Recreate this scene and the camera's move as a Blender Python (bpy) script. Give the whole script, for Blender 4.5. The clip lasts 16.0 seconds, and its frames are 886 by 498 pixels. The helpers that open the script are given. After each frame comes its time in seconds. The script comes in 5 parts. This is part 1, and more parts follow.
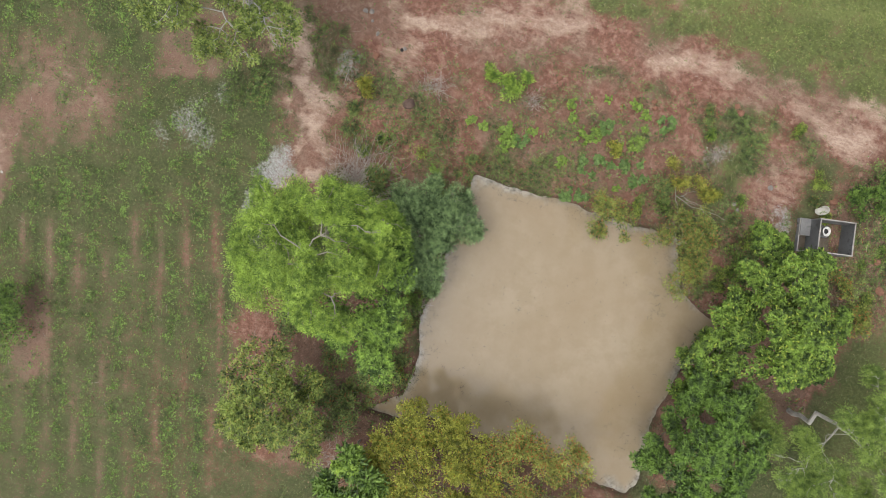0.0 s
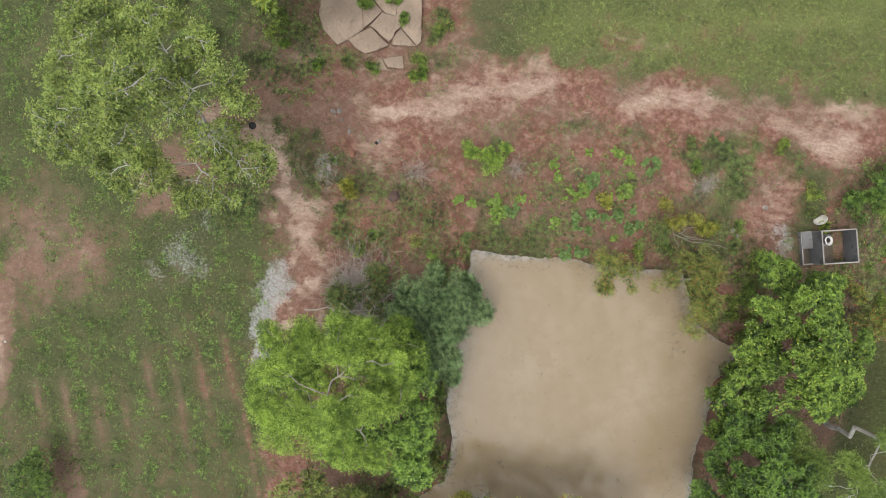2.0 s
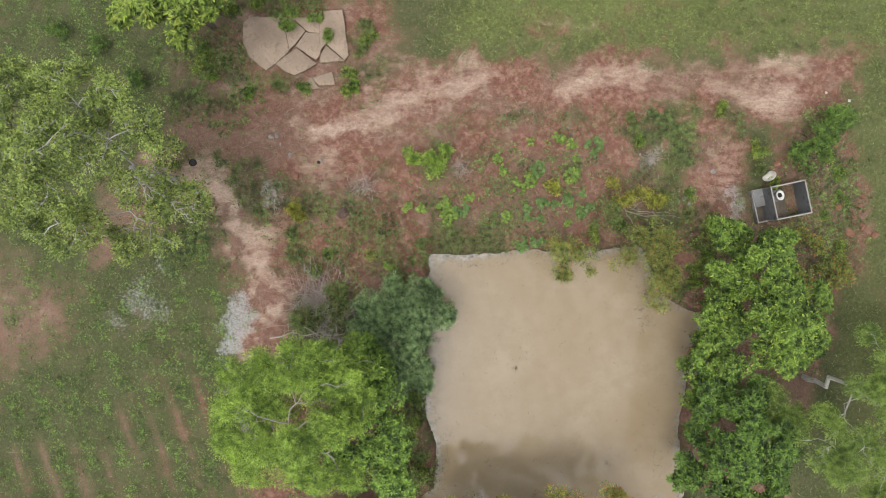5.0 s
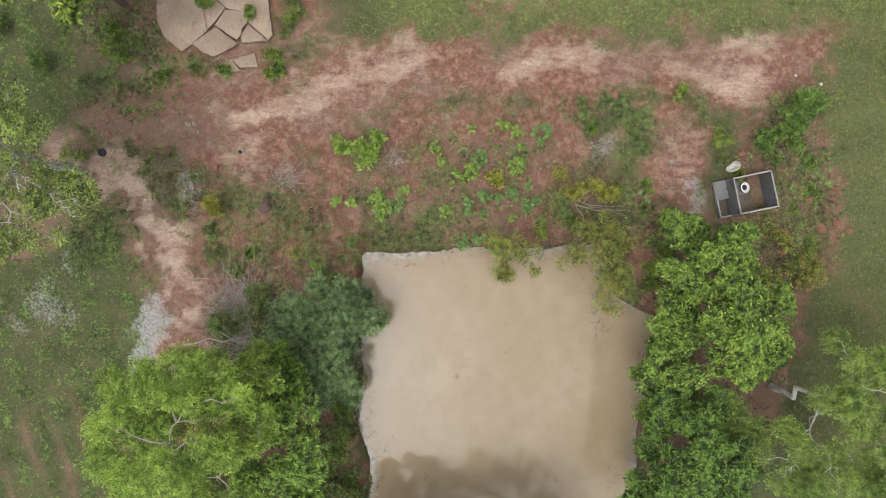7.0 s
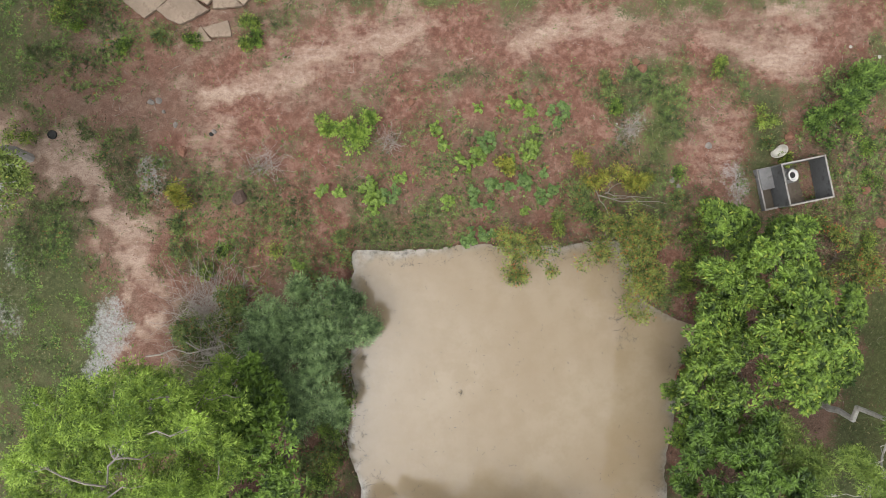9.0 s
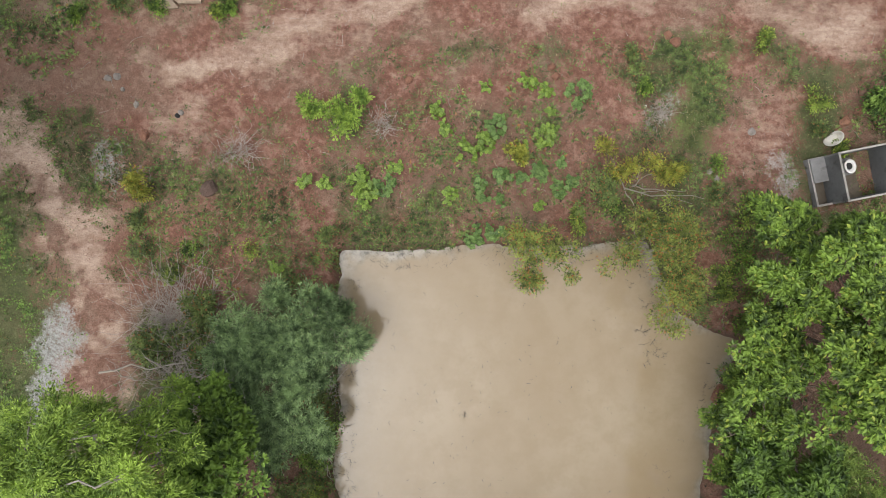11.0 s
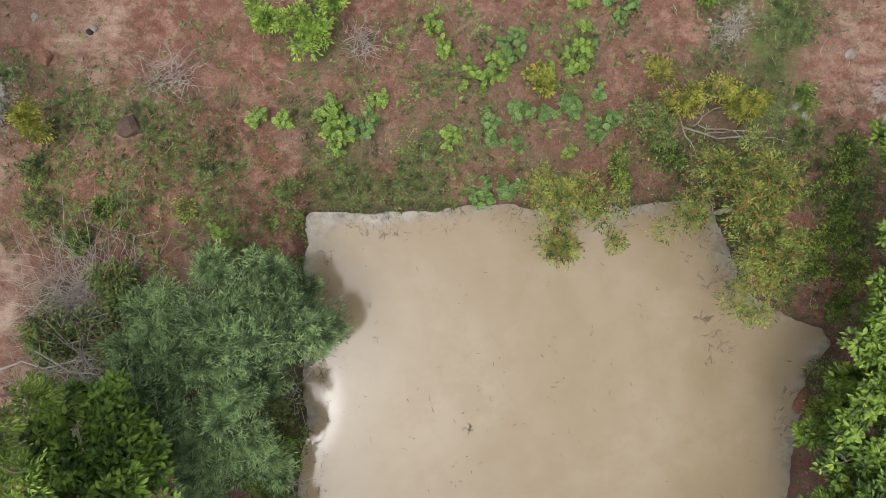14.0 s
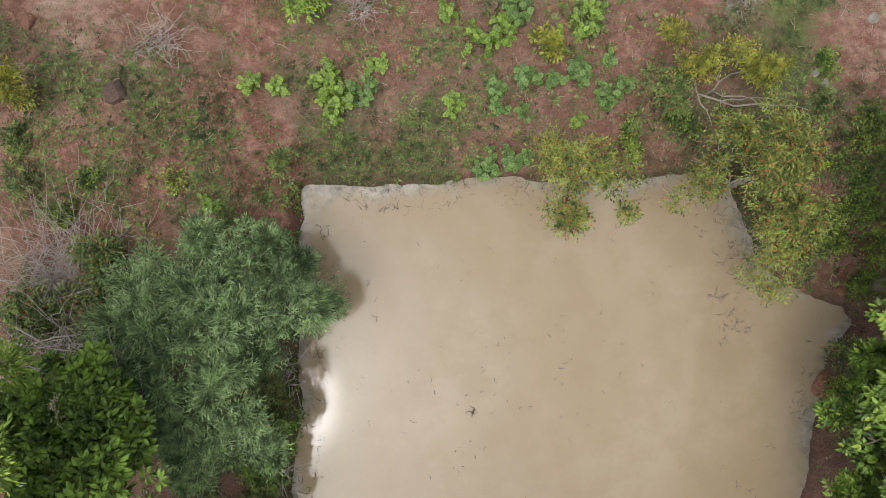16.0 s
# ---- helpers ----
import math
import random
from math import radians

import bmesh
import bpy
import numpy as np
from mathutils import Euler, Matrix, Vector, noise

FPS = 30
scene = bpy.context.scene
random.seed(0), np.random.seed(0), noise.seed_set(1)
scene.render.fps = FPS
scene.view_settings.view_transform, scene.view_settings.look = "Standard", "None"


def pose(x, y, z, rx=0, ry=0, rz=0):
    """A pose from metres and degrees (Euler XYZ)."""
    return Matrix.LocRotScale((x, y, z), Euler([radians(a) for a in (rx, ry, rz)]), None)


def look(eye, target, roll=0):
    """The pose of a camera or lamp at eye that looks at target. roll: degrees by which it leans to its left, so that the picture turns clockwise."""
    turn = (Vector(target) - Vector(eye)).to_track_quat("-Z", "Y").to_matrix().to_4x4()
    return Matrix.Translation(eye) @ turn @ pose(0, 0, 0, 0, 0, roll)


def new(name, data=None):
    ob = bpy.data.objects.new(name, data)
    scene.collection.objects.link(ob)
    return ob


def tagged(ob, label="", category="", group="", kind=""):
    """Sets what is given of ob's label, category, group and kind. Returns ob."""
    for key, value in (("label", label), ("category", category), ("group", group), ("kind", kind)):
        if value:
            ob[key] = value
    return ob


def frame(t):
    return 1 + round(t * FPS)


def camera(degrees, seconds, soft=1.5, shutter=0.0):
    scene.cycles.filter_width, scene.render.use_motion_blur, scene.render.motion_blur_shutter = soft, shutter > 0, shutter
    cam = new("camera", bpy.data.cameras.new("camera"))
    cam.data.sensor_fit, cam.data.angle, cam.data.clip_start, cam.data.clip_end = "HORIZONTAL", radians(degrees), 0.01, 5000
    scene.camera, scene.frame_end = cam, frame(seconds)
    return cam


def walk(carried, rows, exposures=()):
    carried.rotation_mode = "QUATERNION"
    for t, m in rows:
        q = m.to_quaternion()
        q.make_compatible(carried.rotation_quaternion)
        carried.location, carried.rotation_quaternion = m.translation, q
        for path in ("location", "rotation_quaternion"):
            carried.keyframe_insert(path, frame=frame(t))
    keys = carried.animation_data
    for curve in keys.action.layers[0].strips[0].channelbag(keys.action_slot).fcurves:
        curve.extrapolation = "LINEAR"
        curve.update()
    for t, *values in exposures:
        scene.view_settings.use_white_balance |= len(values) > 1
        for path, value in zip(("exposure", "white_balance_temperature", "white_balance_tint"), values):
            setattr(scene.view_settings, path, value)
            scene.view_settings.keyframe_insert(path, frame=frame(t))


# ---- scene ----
# The camera hangs under a drone and looks straight down: seconds, place, heading.
cam = camera(73.4, 16.0, soft=0.75)
PITCH, LEAN = 0.86, -0.60
PATH = [
    (0, 0.220, -0.391, 24.815, 21.23),
    (0.5, -0.029, 0.258, 24.805, 20.82),
    (1, -0.323, 1.073, 24.778, 17.76),
    (1.5, -0.668, 2.064, 24.780, 13.96),
    (2, -0.972, 2.921, 24.792, 10.09),
    (2.5, -1.078, 3.271, 24.764, 6.10),
    (3, -1.090, 3.383, 24.748, 2.44),
    (3.2, -1.091, 3.384, 24.736, 1.93),
    (5.3, 1.317, 3.395, 24.774, 1.97),
    (5.5, 1.704, 3.396, 24.766, 1.88),
    (6, 2.629, 3.431, 24.582, 1.90),
    (6.5, 3.132, 3.456, 23.727, 1.92),
    (7, 3.325, 3.423, 22.665, 1.91),
    (7.5, 3.389, 3.387, 21.732, 1.89),
    (8, 3.383, 3.339, 20.920, 1.89),
    (8.5, 3.352, 3.342, 20.362, 1.89),
    (9, 3.298, 3.372, 19.680, 1.94),
    (9.2, 3.273, 3.399, 19.403, 1.85),
    (11.3, 3.283, 3.425, 16.476, 2.25),
    (11.5, 3.275, 3.417, 16.053, 2.25),
    (12, 3.308, 3.379, 15.056, 2.26),
    (12.5, 3.338, 3.314, 14.085, 2.25),
    (13, 3.422, 3.181, 13.169, 2.26),
    (13.5, 3.411, 2.952, 12.807, 2.25),
    (14, 3.394, 2.626, 12.853, 2.27),
    (14.5, 3.373, 2.276, 12.846, 2.28),
    (15, 3.360, 2.120, 12.847, 2.27),
    (15.5, 3.359, 2.093, 12.780, 2.27),
    (16, 3.373, 2.087, 12.228, 2.30),
]
walk(cam, [(t, pose(x, y, z, PITCH, LEAN, yaw)) for t, x, y, z, yaw in PATH])

# ---- light: a bright overcast sky, with the sun only a soft glow through the cloud ----
SUN_UP, SUN_TURN = radians(70.5), radians(223)
sun_way = Vector((math.sin(SUN_TURN) * math.cos(SUN_UP), math.cos(SUN_TURN) * math.cos(SUN_UP), math.sin(SUN_UP)))
world = bpy.data.worlds.new("overcast_sky")
scene.world = world
world.use_nodes = True
wn, wl = world.node_tree.nodes, world.node_tree.links
sky = wn.new("ShaderNodeTexSky")
sky.sky_type, sky.sun_disc = "NISHITA", False
sky.sun_elevation, sky.sun_rotation = SUN_UP, SUN_TURN
sky.dust_density, sky.air_density, sky.ozone_density = 6.0, 1.0, 1.0
grey = wn.new("ShaderNodeHueSaturation")
grey.inputs["Saturation"].default_value = 0.25
wl.new(sky.outputs[0], grey.inputs["Color"])
cloud_at, cloud = wn.new("ShaderNodeTexCoord"), wn.new("ShaderNodeTexNoise")
cloud.inputs["Scale"].default_value, cloud.inputs["Detail"].default_value = 1.8, 2.0
wl.new(cloud_at.outputs["Generated"], cloud.inputs["Vector"])
cover = wn.new("ShaderNodeMapRange")
cover.inputs["From Min"].default_value, cover.inputs["From Max"].default_value = 0.35, 0.65
cover.inputs["To Min"].default_value, cover.inputs["To Max"].default_value = 0.80, 1.25
wl.new(cloud.outputs["Fac"], cover.inputs["Value"])
overcast = wn.new("ShaderNodeMix")
overcast.data_type, overcast.blend_type = "RGBA", "MULTIPLY"
overcast.inputs["Factor"].default_value = 1.0
wl.new(grey.outputs[0], overcast.inputs["A"])
wl.new(cover.outputs[0], overcast.inputs["B"])
# the cloud is thinnest and brightest right before the sun
toward = wn.new("ShaderNodeVectorMath")
toward.operation = "DOT_PRODUCT"
toward.inputs[1].default_value = sun_way
wl.new(cloud_at.outputs["Generated"], toward.inputs[0])
halo = wn.new("ShaderNodeMapRange")
halo.interpolation_type = "SMOOTHERSTEP"
halo.inputs["From Min"].default_value, halo.inputs["From Max"].default_value = math.cos(radians(6.5)), 1.0
halo.inputs["To Min"].default_value, halo.inputs["To Max"].default_value = 1.0, 2.7
wl.new(toward.outputs["Value"], halo.inputs["Value"])
glow = wn.new("ShaderNodeMix")
glow.data_type, glow.blend_type = "RGBA", "MULTIPLY"
glow.inputs["Factor"].default_value = 1.0
wl.new(overcast.outputs["Result"], glow.inputs["A"])
wl.new(halo.outputs[0], glow.inputs["B"])
wl.new(glow.outputs["Result"], wn["Background"].inputs["Color"])
wn["Background"].inputs["Strength"].default_value = 0.15
sun_lamp = new("sun", bpy.data.lights.new("sun", "SUN"))
sun_lamp.data.energy, sun_lamp.data.angle, sun_lamp.data.color = 0.7, radians(110), (1.0, 0.96, 0.9)
sun_lamp.matrix_world = look(sun_way * 60, (0, 0, 0))
scene.view_settings.exposure = 0.42


# ---- materials ----
def material(name):
    m = bpy.data.materials.new(name)
    m.use_nodes = True
    m.cycles.displacement_method = "BUMP"
    return m, m.node_tree.nodes, m.node_tree.links, m.node_tree.nodes["Principled BSDF"]


def noise_node(n, l, scale, detail=4.0, rough=0.6, at="Object", stretch=None):
    c = n.new("ShaderNodeTexCoord")
    t = n.new("ShaderNodeTexNoise")
    t.inputs["Scale"].default_value, t.inputs["Detail"].default_value, t.inputs["Roughness"].default_value = scale, detail, rough
    if stretch:
        m = n.new("ShaderNodeMapping")
        m.inputs["Scale"].default_value, m.inputs["Rotation"].default_value = stretch, (0, 0, radians(-8))
        l.new(c.outputs[at], m.inputs["Vector"])
        l.new(m.outputs[0], t.inputs["Vector"])
    else:
        l.new(c.outputs[at], t.inputs["Vector"])
    return t.outputs["Fac"]


def ramp(n, l, fac, *stops):
    r = n.new("ShaderNodeValToRGB")
    els = r.color_ramp.elements
    while len(els) < len(stops):
        els.new(0.5)
    for e, (at, col) in zip(els, stops):
        e.position, e.color = at, (*col, 1)
    l.new(fac, r.inputs["Fac"])
    return r.outputs["Color"]


def mixed(n, l, fac, a, b, kind="MIX"):
    m = n.new("ShaderNodeMix")
    m.data_type, m.blend_type = "RGBA", kind
    for socket, v in ((m.inputs["Factor"], fac), (m.inputs["A"], a), (m.inputs["B"], b)):
        if isinstance(v, (int, float)):
            socket.default_value = v
        elif isinstance(v, tuple):
            socket.default_value = (*v, 1)
        else:
            l.new(v, socket)
    return m.outputs["Result"]


def calc(n, l, op, a, b=0.0, c=0.0, clamp=False):
    m = n.new("ShaderNodeMath")
    m.operation, m.use_clamp = op, clamp
    for socket, v in zip(m.inputs, (a, b, c)):
        if isinstance(v, (int, float)):
            socket.default_value = v
        else:
            l.new(v, socket)
    return m.outputs[0]


def bumped(n, l, bsdf, height, strength=0.5, distance=0.02):
    b = n.new("ShaderNodeBump")
    b.inputs["Strength"].default_value, b.inputs["Distance"].default_value = strength, distance
    l.new(height, b.inputs["Height"])
    l.new(b.outputs[0], bsdf.inputs["Normal"])


def leaf_material(name, dark, light, odd=None, odd_part=0.0, single=False, through_light=0.16, grain=0.4, low=0.55):
    """Leaves: colour varies from leaf to leaf, tuft to tuft and bough to bough, with crown shade painted into the dark
    tufts; some light passes through.
    """
    m, n, l, bsdf = material(name)
    if single:
        rnd = n.new("ShaderNodeObjectInfo").outputs["Random"]
    else:
        rnd = n.new("ShaderNodeNewGeometry").outputs["Random Per Island"]
    big, tuft = noise_node(n, l, 0.9, 2.0), noise_node(n, l, 5.0, 1.0)
    f = calc(n, l, "ADD", calc(n, l, "MULTIPLY", rnd, grain), calc(n, l, "MULTIPLY", calc(n, l, "SUBTRACT", big, 0.45), 1.2))
    # tuft noise, scaled down by low, puts shade between tufts into the colour
    f = calc(n, l, "ADD", f, calc(n, l, "MULTIPLY", calc(n, l, "SUBTRACT", tuft, 0.42), 2.4), clamp=True)
    col = ramp(n, l, f, (0.0, (dark[0] * low, dark[1] * low, dark[2] * low)), (1.0, (light[0] * 1.15, light[1] * 1.15, light[2] * 1.15)))
    if odd:
        pick = calc(n, l, "GREATER_THAN", calc(n, l, "FRACT", calc(n, l, "MULTIPLY", rnd, 37.7)), 1 - odd_part)
        col = mixed(n, l, pick, col, odd)
    l.new(col, bsdf.inputs["Base Color"])
    bsdf.inputs["Roughness"].default_value = 0.5
    bsdf.inputs["Specular IOR Level"].default_value = 0.3
    t = n.new("ShaderNodeBsdfTranslucent")
    l.new(col, t.inputs["Color"])
    mx = n.new("ShaderNodeMixShader")
    mx.inputs[0].default_value = through_light
    l.new(bsdf.outputs[0], mx.inputs[1])
    l.new(t.outputs[0], mx.inputs[2])
    l.new(mx.outputs[0], n["Material Output"].inputs["Surface"])
    return m


def plain_material(name, a, b, scale=8.0, rough=0.85, bump=0.4, distance=0.01, spots=None):
    """A weathered matt surface: two tones, grain and stains."""
    m, n, l, bsdf = material(name)
    grain, stain = noise_node(n, l, scale * 6, 5.0, 0.7), noise_node(n, l, scale * 0.5, 5.0)
    col = ramp(n, l, stain, (0.3, a), (0.7, b))
    col = mixed(n, l, calc(n, l, "MULTIPLY", grain, 0.5), col, (a[0] * 0.6, a[1] * 0.6, a[2] * 0.6))
    if spots:
        col = mixed(n, l, ramp(n, l, noise_node(n, l, scale * 1.7, 6.0, 0.7), (0.52, (0, 0, 0)), (0.66, (1, 1, 1))), col, spots)
    l.new(col, bsdf.inputs["Base Color"])
    bsdf.inputs["Roughness"].default_value = rough
    bumped(n, l, bsdf, grain, bump, distance)
    return m


def drift_fine(n, l):
    return noise_node(n, l, 7.0, 6.0, 0.75, stretch=(0.75, 1.15, 1.0))


def ground_material():
    m, n, l, bsdf = material("field_soil_and_turf")
    a, b = n.new("ShaderNodeAttribute"), n.new("ShaderNodeAttribute")
    a.attribute_name, b.attribute_name = "cover", "cover_more"
    sa, sb = n.new("ShaderNodeSeparateColor"), n.new("ShaderNodeSeparateColor")
    l.new(a.outputs["Color"], sa.inputs[0])
    l.new(b.outputs["Color"], sb.inputs[0])
    grass, sand, ash = sa.outputs
    fresh = a.outputs["Alpha"]
    litter, wet, tone = sb.outputs
    fine, mid, big = noise_node(n, l, 22.0, 6.0, 0.72), noise_node(n, l, 3.2, 5.0, 0.65), noise_node(n, l, 0.9, 5.0, 0.65, stretch=(0.35, 1.6, 1.0))
    tiny = noise_node(n, l, 48.0, 3.0, 0.75)
    clod = noise_node(n, l, 8.0, 5.0, 0.75)
    soil = ramp(n, l, mid, (0.38, (0.150, 0.068, 0.048)), (0.50, (0.195, 0.100, 0.072)), (0.62, (0.275, 0.160, 0.120)))
    soil = mixed(n, l, ramp(n, l, clod, (0.38, (0.6, 0.6, 0.6)), (0.50, (0, 0, 0))), soil, (0.10, 0.048, 0.034))
    soil = mixed(n, l, ramp(n, l, clod, (0.55, (0, 0, 0)), (0.70, (0.35, 0.35, 0.35))), soil, (0.31, 0.195, 0.15))
    soil = mixed(n, l, calc(n, l, "MULTIPLY", tone, 0.8), soil, ramp(n, l, fine, (0.36, (0.125, 0.088, 0.063)), (0.64, (0.255, 0.182, 0.135))))
    pale = ramp(n, l, drift_fine(n, l), (0.36, (0.33, 0.235, 0.18)), (0.64, (0.50, 0.39, 0.31)))
    drift = noise_node(n, l, 2.6, 6.0, 0.65, stretch=(0.6, 1.2, 1.0))
    f = calc(n, l, "ADD", sand, calc(n, l, "MULTIPLY", calc(n, l, "SUBTRACT", drift, 0.5), 1.8))
    f = calc(n, l, "ADD", f, calc(n, l, "MULTIPLY", calc(n, l, "SUBTRACT", clod, 0.5), 0.6))
    sandy = ramp(n, l, f, (0.16, (0, 0, 0)), (1.0, (0.95, 0.95, 0.95)))
    col = mixed(n, l, sandy, soil, pale)
    col = mixed(n, l, ramp(n, l, tiny, (0.36, (0.5, 0.5, 0.5)), (0.52, (0, 0, 0))), col, (0.07, 0.036, 0.026))
    col = mixed(n, l, ramp(n, l, tiny, (0.60, (0, 0, 0)), (0.72, (0.7, 0.7, 0.7))), col, (0.42, 0.33, 0.26))
    turf = ramp(n, l, calc(n, l, "ADD", calc(n, l, "MULTIPLY", clod, 0.6), calc(n, l, "MULTIPLY", fine, 0.4)), (0.38, (0.030, 0.038, 0.015)), (0.5, (0.060, 0.073, 0.029)), (0.62, (0.116, 0.126, 0.054)))
    turf = mixed(n, l, ramp(n, l, big, (0.44, (0, 0, 0)), (0.66, (0.35, 0.35, 0.35))), turf, ramp(n, l, tiny, (0.38, (0.06, 0.055, 0.028)), (0.62, (0.20, 0.175, 0.10))))
    lush = ramp(n, l, calc(n, l, "ADD", calc(n, l, "MULTIPLY", clod, 0.5), calc(n, l, "MULTIPLY", fine, 0.5)), (0.38, (0.070, 0.082, 0.026)), (0.5, (0.118, 0.142, 0.045)), (0.62, (0.185, 0.205, 0.075)))
    turf = mixed(n, l, fresh, turf, lush)
    g = calc(n, l, "ADD", grass, calc(n, l, "MULTIPLY", calc(n, l, "SUBTRACT", fine, 0.5), 2.2))
    g = calc(n, l, "ADD", g, calc(n, l, "MULTIPLY", calc(n, l, "SUBTRACT", clod, 0.5), 1.6))
    col = mixed(n, l, ramp(n, l, g, (0.34, (0, 0, 0)), (0.72, (1, 1, 1))), col, turf)
    lit = calc(n, l, "ADD", litter, calc(n, l, "MULTIPLY", calc(n, l, "SUBTRACT", fine, 0.5), 2.0))
    col = mixed(n, l, ramp(n, l, lit, (0.30, (0, 0, 0)), (0.9, (0.85, 0.85, 0.85))), col,
                ramp(n, l, tiny, (0.36, (0.06, 0.036, 0.026)), (0.64, (0.22, 0.15, 0.11))))
    h = calc(n, l, "ADD", ash, calc(n, l, "MULTIPLY", calc(n, l, "SUBTRACT", fine, 0.5), 1.3))
    h = calc(n, l, "ADD", h, calc(n, l, "MULTIPLY", calc(n, l, "SUBTRACT", clod, 0.5), 2.0))
    col = mixed(n, l, ramp(n, l, h, (0.26, (0, 0, 0)), (0.86, (1, 1, 1))), col,
                ramp(n, l, tiny, (0.36, (0.21, 0.21, 0.20)), (0.64, (0.40, 0.40, 0.385))))
    col = mixed(n, l, calc(n, l, "MULTIPLY", wet, 0.6), col, (0.045, 0.032, 0.026))
    l.new(col, bsdf.inputs["Base Color"])
    bsdf.inputs["Roughness"].default_value = 0.95
    bsdf.inputs["Specular IOR Level"].default_value = 0.2
    bumped(n, l, bsdf, calc(n, l, "ADD", fine, calc(n, l, "MULTIPLY", tiny, 0.4)), 0.8, 0.04)
    return m


def water_material():
    m, n, l, bsdf = material("muddy_water")
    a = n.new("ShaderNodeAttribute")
    a.attribute_name = "shallow_sheen"
    silt = noise_node(n, l, 0.35, 3.0, 0.5)
    murk = noise_node(n, l, 1.5, 6.0, 0.65)
    col = ramp(n, l, silt, (0.38, (0.240, 0.188, 0.122)), (0.62, (0.268, 0.218, 0.150)))
    col = mixed(n, l, ramp(n, l, murk, (0.42, (0, 0, 0)), (0.64, (0.6, 0.6, 0.6))), col, (0.228, 0.174, 0.108))
    # cloudy grey margin, its pale end lightened to paint in reflected sky
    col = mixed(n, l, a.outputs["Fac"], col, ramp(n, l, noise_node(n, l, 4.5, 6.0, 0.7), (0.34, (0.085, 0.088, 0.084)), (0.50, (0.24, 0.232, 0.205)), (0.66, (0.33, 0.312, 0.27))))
    l.new(col, bsdf.inputs["Base Color"])
    bsdf.inputs["Roughness"].default_value = 0.04
    bsdf.inputs["IOR"].default_value = 1.4
    bumped(n, l, bsdf, noise_node(n, l, 1.2, 2.0), 0.03, 0.02)
    return m


GROUND = ground_material()
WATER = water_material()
BARK_PALE = plain_material("pale_grey_bark", (0.22, 0.20, 0.17), (0.40, 0.37, 0.32), 6, bump=0.6, distance=0.02)
BARK_GREY = plain_material("smooth_pale_grey_bark", (0.30, 0.29, 0.27), (0.48, 0.47, 0.45), 6, bump=0.5, distance=0.02)
BARK_WHITE = plain_material("bleached_white_bark", (0.36, 0.35, 0.32), (0.62, 0.61, 0.57), 6, bump=0.5, distance=0.02, spots=(0.24, 0.22, 0.19))
BARK_DARK = plain_material("brown_bark", (0.09, 0.07, 0.05), (0.19, 0.155, 0.12), 6, bump=0.6, distance=0.02)
DRY_WOOD = plain_material("dry_grey_twigs", (0.25, 0.215, 0.19), (0.49, 0.44, 0.40), 5)
WET_WOOD = plain_material("wet_dark_twigs", (0.05, 0.04, 0.03), (0.115, 0.092, 0.068), 5, rough=0.5)
LATERITE = plain_material("reddish_laterite", (0.17, 0.075, 0.045), (0.33, 0.17, 0.11), 9, bump=0.9, distance=0.03, spots=(0.10, 0.055, 0.04))
DARK_STONE = plain_material("dark_brown_stone", (0.07, 0.045, 0.035), (0.15, 0.095, 0.075), 9, bump=0.9, distance=0.03)
GREY_STONE = plain_material("pale_grey_stone", (0.17, 0.155, 0.14), (0.31, 0.28, 0.25), 9, bump=0.7, distance=0.02)
CONCRETE = plain_material("weathered_concrete_slab", (0.20, 0.15, 0.11), (0.37, 0.29, 0.215), 1.6, bump=0.5, distance=0.008, spots=(0.17, 0.125, 0.09))
CEMENT = plain_material("stained_grey_cement", (0.13, 0.13, 0.13), (0.27, 0.27, 0.265), 2.2, bump=0.4, distance=0.006, spots=(0.06, 0.06, 0.055))
# darker copy of CEMENT: stains, plus the stall's inner shade in its colour
CEMENT_DARK = plain_material("shaded_stained_cement", (0.08, 0.083, 0.085), (0.17, 0.175, 0.18), 2.2, bump=0.4, distance=0.006, spots=(0.05, 0.05, 0.048))
COPING = plain_material("pale_cement_coping", (0.24, 0.23, 0.21), (0.44, 0.42, 0.39), 4, bump=0.4, distance=0.006, spots=(0.20, 0.18, 0.16))
MUD_FLOOR = plain_material("muddy_cement_floor", (0.065, 0.052, 0.036), (0.14, 0.112, 0.08), 2.0, rough=0.5, spots=(0.06, 0.045, 0.03))
ENAMEL = plain_material("white_glazed_ceramic", (0.68, 0.68, 0.66), (0.80, 0.80, 0.78), 3, rough=0.2, bump=0.02)
PLASTIC = plain_material("dirty_white_plastic", (0.34, 0.33, 0.29), (0.56, 0.55, 0.50), 5, rough=0.45, bump=0.1, spots=(0.32, 0.30, 0.25))
BLACK = plain_material("even_black", (0.006, 0.006, 0.006), (0.014, 0.014, 0.013), 6, rough=0.7)
LEAF_FEATHER = leaf_material("fine_yellow_green_leaves", (0.13, 0.225, 0.036), (0.35, 0.50, 0.085), through_light=0.25, grain=0.22, low=0.7)
LEAF_FEATHER_E = leaf_material("fine_fresh_green_leaves", (0.12, 0.195, 0.040), (0.28, 0.39, 0.085), through_light=0.25, grain=0.22, low=0.7)
LEAF_BROAD = leaf_material("broad_mid_green_leaves", (0.042, 0.086, 0.014), (0.172, 0.272, 0.042), (0.25, 0.32, 0.05), 0.06)
LEAF_LEAFY = leaf_material("fresh_mid_green_leaves", (0.055, 0.115, 0.018), (0.205, 0.335, 0.052))
LEAF_GLOSS = leaf_material("glossy_yellow_green_leaves", (0.07, 0.12, 0.02), (0.24, 0.33, 0.055), (0.32, 0.36, 0.06), 0.08)
